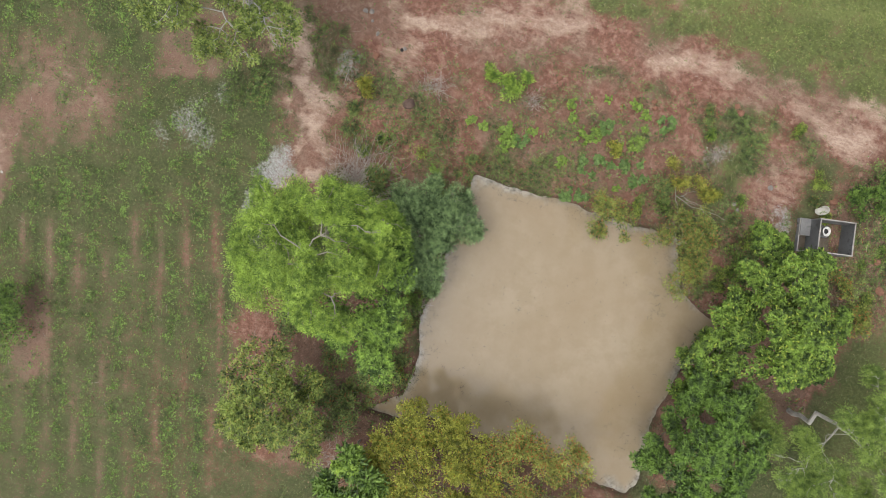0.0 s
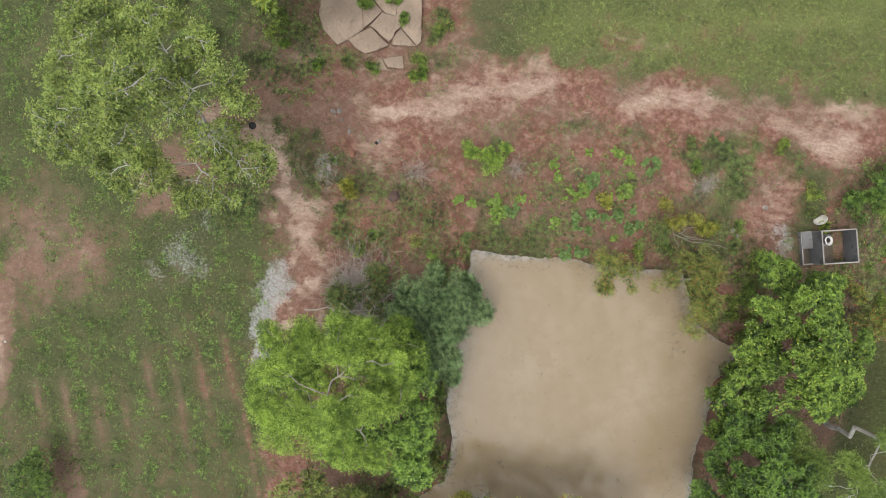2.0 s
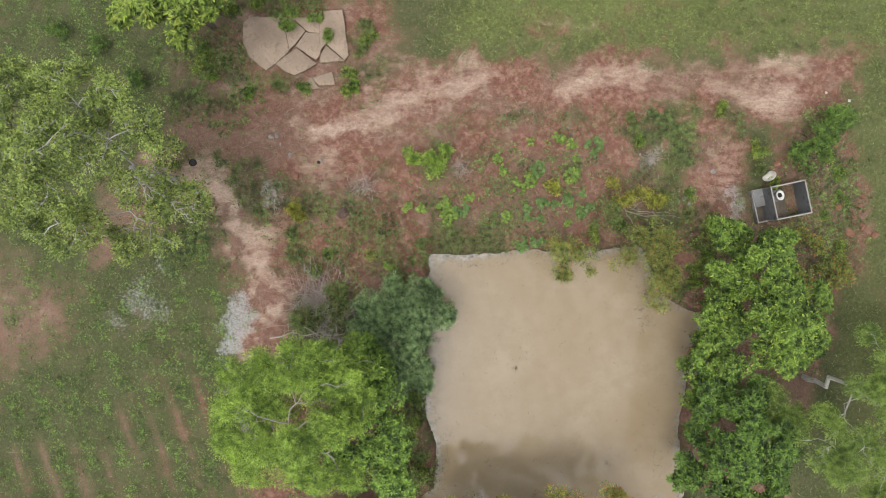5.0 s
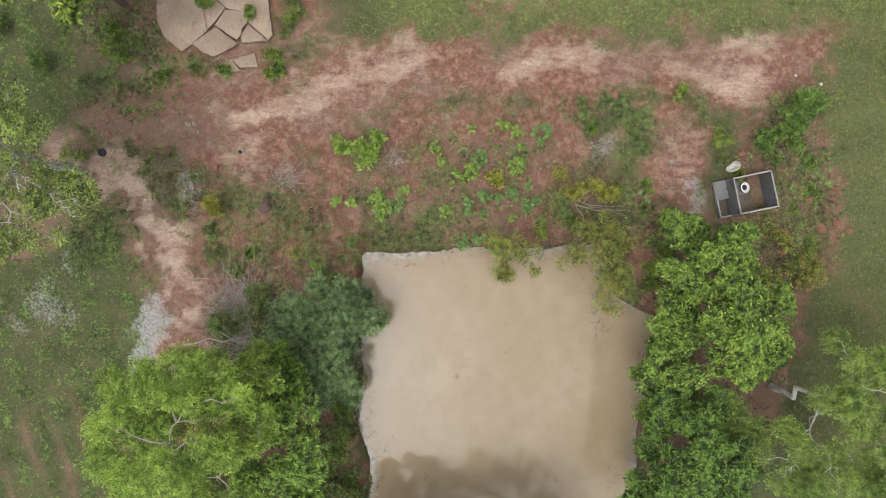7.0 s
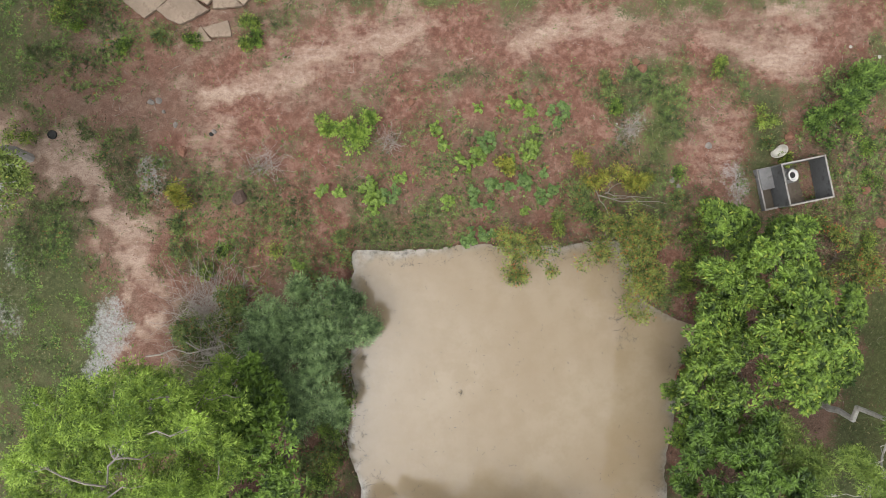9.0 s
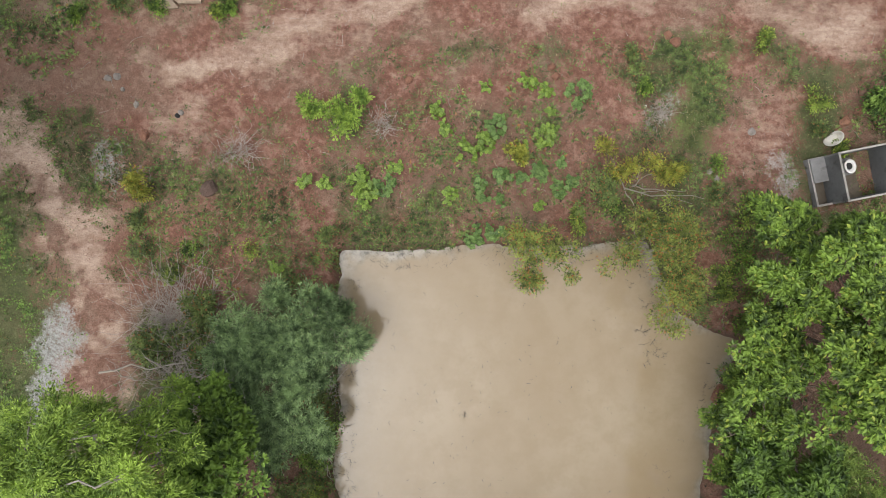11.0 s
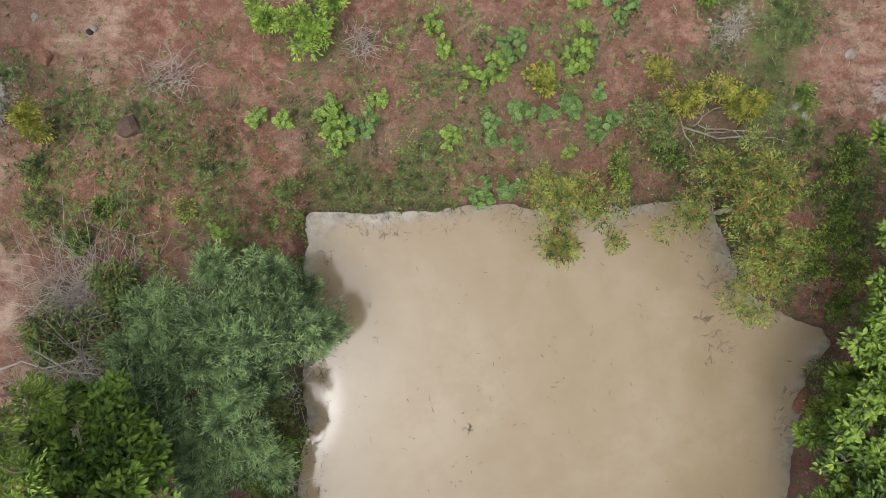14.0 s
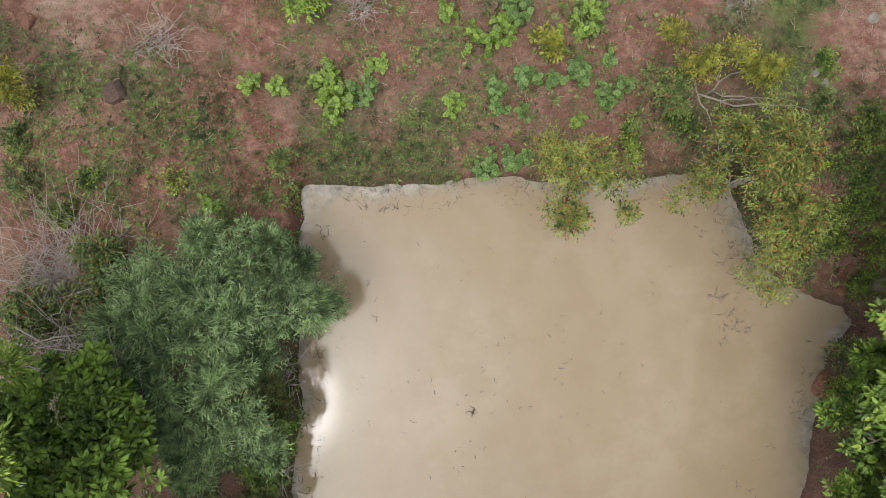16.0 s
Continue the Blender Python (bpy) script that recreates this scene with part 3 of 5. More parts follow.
def bough(rng, a, b, wander=0.12, steps=6, sag=0.0):
    a, b = np.asarray(a, float), np.asarray(b, float)
    t = np.linspace(0, 1, steps)[:, None]
    span = np.linalg.norm(b - a)
    w = rng.normal(0, wander * span, (steps, 3)) * np.sin(np.pi * t) * 0.6
    line = a + (b - a) * t + w
    line[:, 2] += span * sag * np.sin(np.pi * t[:, 0])
    return line


def leaf_cloud(rng, at, out, length, width, fold=0.25, broad=True):
    """Leaves as folded blades: at (base), out (the way each one points). Returns verts, faces."""
    n = len(at)
    out = unit(out)
    side = unit(np.cross(out, unit(rng.normal(0, 0.45, (n, 3)) + [0, 0, 1.0])))
    up = np.cross(side, out)
    L, W = (length * rng.uniform(0.65, 1.2, n))[:, None], (width * rng.uniform(0.75, 1.15, n))[:, None]
    tip = at + out * L - up * L * 0.12
    if broad:
        l1, l2 = at + out * L * 0.32 - side * W * 0.5 + up * W * fold, at + out * L * 0.72 - side * W * 0.42 + up * W * fold * 0.7
        r1, r2 = at + out * L * 0.32 + side * W * 0.5 + up * W * fold, at + out * L * 0.72 + side * W * 0.42 + up * W * fold * 0.7
        v = np.stack([at, l1, l2, tip, r2, r1], 1).reshape(-1, 3)
        k = np.arange(n)[:, None] * 6
        f = np.concatenate([k + [[0, 3, 2, 1]], k + [[0, 5, 4, 3]]])
    else:
        l1, r1 = at + out * L * 0.45 - side * W * 0.5 + up * W * fold, at + out * L * 0.45 + side * W * 0.5 + up * W * fold
        v = np.stack([at, l1, tip, r1], 1).reshape(-1, 3)
        k = np.arange(n)[:, None] * 4
        f = np.concatenate([k + [[0, 2, 1]], k + [[0, 3, 2]]])
    return v, f


def mesh_of(v, f):
    """A mesh from arrays whose faces all have as many corners."""
    me = bpy.data.meshes.new("leaves")
    v, f = np.asarray(v, np.float32), np.asarray(f, np.int32)
    me.vertices.add(len(v))
    me.vertices.foreach_set("co", v.ravel())
    me.loops.add(f.size)
    me.loops.foreach_set("vertex_index", f.ravel())
    me.polygons.add(len(f))
    me.polygons.foreach_set("loop_start", np.arange(0, f.size, f.shape[1], dtype=np.int32))
    me.update(calc_edges=True)
    return me


def leaf_part(name, v, f, mat, parent, label=""):
    me = mesh_of(v, f)
    me.materials.append(mat)
    ob = new(name, me)
    ob.parent = parent
    return tagged(ob, label)


def hollow(p, scale, seed):
    """Noise in space, for gaps in a crown."""
    return (value_noise(p[:, 0] + p[:, 2] * 0.7, p[:, 1] - p[:, 2] * 0.4, scale, seed) + value_noise(p[:, 1] + 9, p[:, 2] * 1.3 + p[:, 0] * 0.5, scale * 0.6, seed + 1)) / 2


def crown_tufts(rng, clumps, count, gap, gap_scale, seed, bunch, packed):
    """Places of leaf tufts, gathered in bunches on the outer and upper shell of the crown's clumps."""
    sizes = np.array([c[3] * c[4] for c in clumps])
    bunches = max(len(clumps) * 3, count // packed)
    pick = rng.choice(len(clumps), bunches * 3, p=sizes / sizes.sum())
    c = np.array(clumps)[pick]
    w = unit(rng.normal(0, 1, (len(pick), 3)))
    w[:, 2] = np.where(w[:, 2] < -0.3, -w[:, 2] * 0.7, w[:, 2])
    r = rng.uniform(0.35, 1.0, len(pick)) ** 0.5
    p = c[:, :3] + w * c[:, 3:] * r[:, None]
    ok = hollow(p, gap_scale, seed) > gap
    p, w, c = p[ok][:bunches], w[ok][:bunches], c[ok][:bunches]
    size = bunch * rng.uniform(0.55, 1.25, len(p))
    k = rng.integers(0, len(p), count)
    j = unit(rng.normal(0, 1, (count, 3))) * rng.uniform(0.2, 1.0, (count, 1)) ** 0.5
    j[:, 2] = np.abs(j[:, 2]) * 0.55 - 0.25 * (j[:, 0] ** 2 + j[:, 1] ** 2)
    return p[k] + j * size[k][:, None], unit(w[k] * 0.5 + j), c[k]


def tree(name, label, foot, fork, clumps, bark, leaf_mat, tufts, per, length, width, trunk=0.16, spray=0.22, droop=0.2, gap=0.40, gap_scale=0.9,
         broad=True, seed=1, twigs=0.5, fold=0.25, category="tree", group="", bunch=0.42, packed=20, rosette=False, lift=0.0, bare=()):
    """A tree or shrub: trunk, boughs to each clump of the crown, twigs, and tufts of leaves."""
    rng = np.random.default_rng(seed)
    foot = np.array([foot[0], foot[1], float(land(np.array(foot[0]), np.array(foot[1]))) - 0.05])
    top = thing(name, foot, label, category, group)
    fork = np.array(fork, float)
    if trunk > 0:
        line = bough(rng, foot, fork, 0.06, 7)
        part("trunk", joined([tube(line - foot, np.linspace(trunk * 1.25, trunk * 0.75, 7), 8)]), bark, top)
    p, w, c = crown_tufts(rng, clumps, tufts, gap, gap_scale, seed, min(bunch, 0.6 * max(cl[3] for cl in clumps)), packed)
    for bx, by, br, share in bare:
        keep = (np.hypot(p[:, 0] - bx, p[:, 1] - by) > br * rng.uniform(0.6, 1.2, len(p))) | (rng.random(len(p)) > share)
        p, w, c = p[keep], w[keep], c[keep]
    joints, thick = [fork], [max(trunk, 0.03) * 0.62]
    order = np.argsort([np.linalg.norm(np.array(cl[:3]) - fork) for cl in clumps])
    for cl in [clumps[k] for k in order]:
        heart = np.array(cl[:3]) + [0, 0, cl[5] * (lift - 0.45)]
        # each bough leaves the nearest fit place on the boughs before it
        j = int(np.argmin([np.linalg.norm(heart - q) + 0.45 * np.linalg.norm(q - fork) for q in joints]))
        line = bough(rng, joints[j], heart, 0.10, 7, 0.08)
        radii = np.linspace(thick[j] * 0.85, max(trunk, 0.03) * 0.13, 7)
        pieces = [tube(line - foot, radii, 6)]
        joints += list(line[1:6])
        thick += list(radii[1:6])
        nodes, reach = line[2:], np.linalg.norm(line[2:] - line[2], axis=1)
        mine = p[np.all(np.isclose(c[:, :3], cl[:3]), 1)]
        for q in mine[rng.permutation(len(mine))[: int(14 * twigs) + 2]]:
            j = int(np.argmin(np.linalg.norm(q - nodes, axis=1) + 0.4 * reach))
            tw = bough(rng, nodes[j], q, 0.10, 5, 0.06)
            pieces.append(tube(tw - foot, np.linspace(max(trunk, 0.03) * 0.15, max(trunk, 0.03) * 0.05, 5), 5))
            reach = np.concatenate([reach, reach[j] + np.linalg.norm(tw[1:4] - nodes[j], axis=1)])
            nodes = np.concatenate([nodes, tw[1:4]])
        for q in mine[rng.permutation(len(mine))[: int(26 * twigs)]]:
            start = nodes[int(np.argmin(np.linalg.norm(q - nodes, axis=1) + 0.2 * reach))]
            pieces.append(tube(bough(rng, start, q, 0.10, 4) - foot, np.linspace(max(trunk, 0.03) * 0.09, max(trunk, 0.03) * 0.025, 4), 4))
        part("limb", joined(pieces), bark, top)
    n = len(p)
    axis = unit(w * [1, 1, 0.6] + [0, 0, 0.55] + rng.normal(0, 0.25, (n, 3)))
    at, ax = np.repeat(p, per, 0), np.repeat(axis, per, 0)
    loose = unit(rng.normal(0, 1, (n * per, 3)))
    out = unit(ax * 0.35 + loose * [1, 1, 0.55])
    at = at + out * spray * rng.uniform(0.05, 1.0, (n * per, 1)) ** 0.8
    if rosette:
        turn = np.tile(np.arange(per) * 2.4, n) + np.repeat(rng.uniform(0, 6.28, n), per)
        flat = np.stack([np.cos(turn), np.sin(turn), np.zeros(n * per)], -1)
        out = unit(flat + ax * rng.uniform(0.15, 0.7, (n * per, 1)))
        at = np.repeat(p, per, 0) + out * 0.03 + rng.normal(0, 0.015, (n * per, 3))
    out = unit(out + [0, 0, -droop])
    v, f = leaf_cloud(rng, at, out, length, width, fold, broad)
    leaf_part("crown", v - foot, f, leaf_mat, top)
    return top


tree("feathery_tree", "tall tree with bright yellow-green feathery leaves beside the pond", (-3.2, -1.9), (-3.3, -1.6, 3.6),
     [(-3.4, -1.2, 6.6, 2.3, 2.1, 1.6), (-4.8, -2.0, 5.8, 1.4, 1.4, 1.1), (-2.0, -0.7, 5.9, 1.2, 1.5, 1.1), (-4.0, -0.1, 5.3, 1.2, 0.9, 1.0),
      (-2.2, -2.9, 6.0, 1.4, 1.2, 1.0), (-4.0, -3.0, 5.8, 1.5, 1.2, 1.0), (-5.1, -0.8, 5.4, 1.1, 1.1, 0.9), (-2.6, 0.2, 5.0, 0.9, 0.7, 0.8), (-3.7, -2.1, 6.4, 1.2, 1.0, 1.0)],
     BARK_PALE, LEAF_FEATHER, 5600, 20, 0.085, 0.028, trunk=0.16, spray=0.19, droop=0.3, gap=0.42, gap_scale=0.5, broad=False, seed=11, packed=40, bunch=0.36, twigs=1.5, lift=0.8)
tree("broadleaf_tree", "dark green broad-leaved tree crowded under a taller feathery one", (-1.2, -3.0), (-1.1, -2.9, 1.8),
     [(-1.3, -1.5, 3.8, 0.9, 1.0, 0.8), (-0.85, -2.9, 3.7, 0.9, 1.1, 0.8), (-0.75, -4.4, 3.4, 0.9, 1.0, 0.8), (-1.7, -3.9, 3.6, 1.1, 1.0, 0.8), (-1.8, -0.6, 3.5, 0.9, 0.9, 0.8)],
     BARK_DARK, LEAF_LEAFY, 2000, 8, 0.14, 0.066, trunk=0.11, spray=0.20, gap=0.41, gap_scale=0.6, seed=12, rosette=True, packed=22)
lobes = random.Random(4)
sweeps = [((-0.9, 0.2), (0.3, 2.3)), ((-1.2, 0.4), (-0.9, 2.1)), ((-0.8, 0.1), (1.5, 1.35)), ((-0.9, 0.0), (0.5, -1.3)), ((-1.3, 0.3), (-1.9, 1.6)), ((-1.2, 0.0), (-1.9, 0.6)), ((-1.0, -0.2), (-0.4, -1.9)), ((-0.7, 0.3), (0.3, 0.3)), ((0.2, 0.9), (1.3, 1.4)), ((-0.4, 1.0), (0.7, 1.9))]
plumes = []
for (ax, ay), (bx, by) in sweeps:
    for u in (0.15, 0.4, 0.62, 0.82, 1.0):
        w = 0.62 - 0.25 * u
        plumes.append((ax + (bx - ax) * u + lobes.uniform(-0.22, 0.22), ay + (by - ay) * u + lobes.uniform(-0.22, 0.22), 2.5 - (2.0 if bx > 0.5 else 1.2) * u * u + lobes.uniform(-0.18, 0.18), w * lobes.uniform(0.7, 1.2), w * lobes.uniform(0.7, 1.2), w * 0.6))
tree("willow_shrub", "blue-green willow-like shrub leaning over the muddy water", (-0.8, 0.2), (-0.8, 0.2, 0.4), plumes,
     BARK_PALE, LEAF_WILLOW, 5400, 12, 0.115, 0.022, trunk=0.05, spray=0.17, droop=0.12, gap=0.455, gap_scale=0.45, broad=False, seed=13, packed=18, bunch=0.24, twigs=0.4, category="shrub")
tree("broadleaf_tree", "large spreading tree with broad mid-green leaves on the pond bank", (12.4, 1.9), (12.3, 1.9, 1.9),
     [(12.6, 3.5, 4.0, 1.3, 1.2, 0.9), (12.8, 1.9, 4.4, 1.1, 1.2, 0.9), (13.3, 2.3, 4.1, 1.1, 1.3, 1.0), (12.0, 0.6, 3.3, 0.9, 0.9, 0.8), (13.0, 0.4, 3.9, 1.0, 1.1, 0.8),
      (11.5, 3.2, 3.2, 0.8, 1.0, 0.8), (13.2, 3.9, 3.2, 1.0, 0.8, 0.7), (11.6, 4.4, 2.6, 0.9, 0.7, 0.6), (13.9, 1.2, 3.6, 0.9, 1.0, 0.8), (11.4, 1.9, 2.6, 0.6, 0.7, 0.5), (11.3, 1.1, 2.6, 0.6, 0.6, 0.5), (11.2, 0.2, 2.6, 0.6, 0.6, 0.5), (11.1, -0.45, 2.2, 0.6, 0.6, 0.5), (11.5, 0.1, 2.6, 0.6, 0.6, 0.5), (13.7, 4.3, 3.3, 0.8, 0.7, 0.6), (14.1, 3.0, 3.5, 0.8, 0.9, 0.7)],
     BARK_DARK, LEAF_BROAD, 4600, 9, 0.135, 0.066, trunk=0.13, spray=0.17, gap=0.495, gap_scale=0.6, seed=14, rosette=True, packed=26, bunch=0.36)
tree("broadleaf_tree", "dense dark green tree hanging over the pond's edge", (11.9, -3.1), (11.8, -3.0, 1.5),
     [(11.5, -1.9, 3.3, 1.0, 1.0, 0.9), (11.5, -3.6, 3.3, 1.0, 1.1, 0.9), (12.6, -2.8, 3.6, 1.2, 1.1, 0.9), (11.4, -5.2, 2.6, 0.9, 0.9, 0.7), (12.6, -4.5, 3.1, 1.2, 1.0, 0.8), (12.2, -1.2, 3.0, 1.0, 0.8, 0.7), (11.0, -1.2, 2.5, 0.6, 0.6, 0.6), (10.9, -2.4, 2.5, 0.6, 0.8, 0.6), (10.75, -3.6, 2.1, 0.6, 0.8, 0.5), (10.8, -4.8, 2.0, 0.6, 0.7, 0.5)],
     BARK_DARK, LEAF_SHADY, 3700, 8, 0.15, 0.068, trunk=0.10, spray=0.2, gap=0.47, gap_scale=0.55, seed=15, rosette=True, packed=24, bunch=0.33)
tree("acacia_sapling", "young tree with fine fresh green leaves among darker trees", (13.6, -2.1), (13.5, -2.1, 1.5),
     [(13.5, -2.1, 3.0, 0.9, 0.8, 0.6), (13.0, -1.5, 2.7, 0.7, 0.6, 0.5)], BARK_PALE, LEAF_FEATHER_E, 600, 18, 0.11, 0.026, trunk=0.05, spray=0.2, droop=0.3, broad=False, seed=16)
tree("feathery_tree", "wide feathery green tree with bare white limbs on the grass", (16.2, -1.0), (16.1, -0.75, 3.0),
     [(15.6, -0.9, 4.4, 1.6, 1.3, 1.0), (14.5, -2.4, 3.9, 1.2, 1.2, 0.8), (16.9, -0.1, 4.7, 1.5, 1.4, 0.9), (15.9, -3.2, 4.0, 1.7, 1.2, 0.9), (17.9, -2.2, 4.7, 1.5, 1.6, 1.0), (18.8, -0.2, 4.6, 1.4, 1.5, 0.9), (17.3, -4.4, 4.0, 1.5, 1.2, 0.8), (16.2, 0.6, 4.3, 1.3, 0.9, 0.8), (14.3, -3.4, 3.8, 1.0, 1.0, 0.8)],
     BARK_WHITE, LEAF_FEATHER_E, 4800, 20, 0.088, 0.028, trunk=0.09, spray=0.19, droop=0.35, gap=0.44, gap_scale=0.5, broad=False, seed=17, packed=42, bunch=0.36, twigs=1.2, lift=1.0)
tree("open_crowned_tree", "tall open tree with grey boughs and olive-green leaves", (-10.2, 6.2), (-10.3, 6.25, 3.4),
     [(-11.4, 6.15, 7.4, 1.7, 1.6, 1.1), (-10.1, 5.85, 7.8, 1.6, 1.5, 0.9), (-8.7, 6.45, 7, 1.4, 1.5, 0.9), (-9.1, 3.75, 4.9, 1.1, 0.8, 0.6), (-7.9, 4.9, 4.9, 1, 0.9, 0.7), (-8.6, 5.3, 5.4, 0.9, 0.8, 0.6), (-12.2, 7.65, 6.6, 1.5, 1.3, 0.9),
      (-12.4, 4.95, 6.8, 1.3, 1.2, 0.9), (-10.1, 7.85, 7, 1.4, 1.1, 0.9), (-10.8, 4.05, 6, 1.3, 0.9, 0.8)],
     BARK_GREY, LEAF_GREY, 6400, 9, 0.088, 0.050, trunk=0.13, spray=0.17, gap=0.43, gap_scale=0.5, broad=False, seed=18, packed=22, bunch=0.32, twigs=3.4, lift=1.15,
     bare=[(-9.6, 6.1, 1.6, 0.4), (-8.9, 5.2, 1.0, 0.35)])
tree("broadleaf_tree", "rounded tree with glossy yellow-green leaf rosettes beside broken concrete", (-8.9, 12.7), (-8.8, 12.5, 1.8),
     [(-8.2, 11.2, 3.9, 0.8, 0.7, 0.7), (-7.5, 11.4, 3.8, 0.7, 0.9, 0.6), (-8.9, 11.9, 4.0, 1.0, 0.8, 0.7), (-10.5, 11.9, 3.6, 0.9, 0.8, 0.6), (-7.6, 12.4, 3.9, 0.8, 0.8, 0.6), (-9.3, 12.5, 4.0, 1.2, 1.1, 0.8), (-8.0, 13.0, 4.2, 1.1, 1.0, 0.8), (-10.8, 13.2, 3.5, 1.2, 0.9, 0.7), (-9.6, 14.2, 3.8, 1.2, 1.0, 0.8)],
     BARK_DARK, LEAF_GLOSS, 1450, 11, 0.22, 0.08, trunk=0.12, spray=0.14, gap=0.34, seed=19, rosette=True, bunch=0.34)
tree("yellowing_tree", "small tree with dense yellowing leaves beside the water", (2.5, -8.2), (2.6, -7.7, 1.0),
     [(2.13, -6.3, 2.5, 1.18, 0.86, 0.86), (3.52, -6.62, 2.7, 1.18, 1.07, 0.97), (1.49, -7.37, 2.5, 1.18, 1.07, 0.86), (2.99, -7.81, 3.0, 1.4, 1.18, 0.97), (4.49, -8.12, 2.7, 1.18, 1.07, 0.86), (3.2, -9.41, 2.7, 1.61, 1.18, 0.97), (1.38, -8.76, 2.3, 1.07, 0.96, 0.86), (4.81, -9.41, 2.5, 1.18, 1.07, 0.86)],
     BARK_DARK, LEAF_YELLOW, 3300, 10, 0.11, 0.05, trunk=0.11, spray=0.17, gap=0.42, gap_scale=0.6, broad=False, seed=20, bunch=0.34)
tree("rusty_tree", "thin-leaved tree of yellow-green and rusty leaves over the muddy water", (6.2, -8.2), (6.2, -7.7, 0.9),
     [(5.39, -5.81, 2.4, 1.08, 0.76, 0.76), (6.69, -5.48, 2.3, 1.19, 0.76, 0.76), (7.88, -6.02, 2.2, 0.97, 0.87, 0.76), (5.39, -7.0, 2.5, 1.19, 0.97, 0.87), (6.91, -6.9, 2.6, 1.3, 1.08, 0.87), (7.99, -7.43, 2.3, 1.08, 0.97, 0.87), (6.04, -8.3, 2.5, 1.3, 1.08, 0.87), (7.34, -8.95, 2.4, 1.41, 1.08, 0.87)],
     BARK_DARK, LEAF_RUST, 2500, 9, 0.105, 0.046, trunk=0.09, spray=0.18, gap=0.45, gap_scale=0.5, broad=False, seed=21, bunch=0.28, twigs=1.2)
tree("olive_leaved_tree", "olive-green tree with a leaning open crown on bare red ground", (-2.9, -7.5), (-3.1, -7.4, 1.6),
     [(-4.19, -6.29, 3.8, 1.29, 1.18, 0.96), (-3.34, -7.58, 3.9, 1.39, 1.18, 0.96), (-2.26, -8.51, 2.5, 1.07, 0.96, 0.75), (-3.97, -8.42, 3.2, 1.18, 0.96, 0.86), (-2.79, -6.38, 2.8, 0.96, 0.85, 0.75)],
     BARK_PALE, LEAF_OLIVE, 1700, 10, 0.125, 0.056, trunk=0.12, spray=0.15, gap=0.45, gap_scale=0.55, bunch=0.32, broad=False, seed=22, twigs=1.0)
tree("broadleaf_tree", "small bushy green tree with a lime top shoot", (0.3, -9.4), (0.3, -9.3, 1.0),
     [(0.3, -9.3, 2.7, 1.1, 1.0, 0.9), (1.0, -9.9, 2.6, 1.0, 0.9, 0.8), (-0.3, -8.6, 3.2, 0.5, 0.5, 0.4)],
     BARK_DARK, LEAF_DEEP, 520, 11, 0.2, 0.09, trunk=0.08, spray=0.18, gap=0.38, seed=23)

tree("lime_sapling", "slender sapling topped with big lime-green leaves", (0.0, -8.6), (-0.05, -8.6, 2.6),
     [(-0.1, -8.5, 3.2, 0.45, 0.4, 0.3)], BARK_PALE, LEAF_FEATHER, 60, 9, 0.22, 0.11, trunk=0.04, gap=0.2, seed=31, bunch=0.3, rosette=True, category="sapling")

# shrubs and creepers
tree("rusty_shrub", "straggling yellow-green shrub with red-tipped leaves on the pond bank", (9.6, 3.9), (9.5, 3.9, 0.5),
     [(9.2, 4.1, 2.0, 0.8, 0.7, 0.5), (9.0, 4.75, 1.6, 0.8, 0.4, 0.4), (9.45, 3.2, 1.8, 0.6, 0.7, 0.5), (8.5, 4.3, 1.5, 0.6, 0.5, 0.4), (9.4, 2.55, 1.5, 0.5, 0.6, 0.4), (9.7, 2.1, 1.1, 0.5, 0.5, 0.35), (10.0, 2.9, 1.1, 0.4, 0.6, 0.3),
      (9.8, 4.3, 1.3, 0.6, 0.5, 0.4), (8.2, 3.55, 1.0, 0.5, 0.4, 0.3), (10.1, 3.6, 1.1, 0.5, 0.7, 0.4), (9.9, 1.4, 0.6, 0.45, 0.3, 0.2)],
     BARK_PALE, LEAF_SPRIG, 1700, 8, 0.08, 0.032, trunk=0.04, spray=0.17, gap=0.50, gap_scale=0.40, broad=False, seed=24, bunch=0.24, twigs=0.8, category="shrub")
tree("rusty_shrub", "low shrub with yellow-green leaves bending over the water", (6.1, 4.2), (6.0, 4.0, 0.4),
     [(5.3, 4.05, 1.6, 0.45, 0.3, 0.3), (5.9, 3.8, 1.8, 0.55, 0.35, 0.35), (6.5, 3.75, 1.6, 0.4, 0.3, 0.3), (5.75, 3.05, 1.2, 0.45, 0.4, 0.25), (6.85, 3.4, 1.2, 0.2, 0.4, 0.2)],
     BARK_PALE, LEAF_SPRIG, 640, 8, 0.078, 0.033, trunk=0.035, spray=0.16, gap=0.46, gap_scale=0.35, broad=False, seed=25, bunch=0.22, twigs=0.8, category="shrub")
tree("yellow_shrub", "small shrub with bright yellow-green leaves among dead sticks", (8.8, 5.7), (8.8, 5.7, 0.4),
     [(8.05, 6.2, 0.9, 0.45, 0.45, 0.35), (8.8, 6.3, 0.8, 0.5, 0.35, 0.3), (9.55, 6.15, 0.7, 0.5, 0.35, 0.3), (7.8, 6.6, 0.7, 0.25, 0.25, 0.2)],
     BARK_PALE, LEAF_YELLOW, 420, 8, 0.085, 0.030, trunk=0.03, spray=0.14, gap=0.40, gap_scale=0.5, broad=False, seed=26, bunch=0.2, category="shrub")
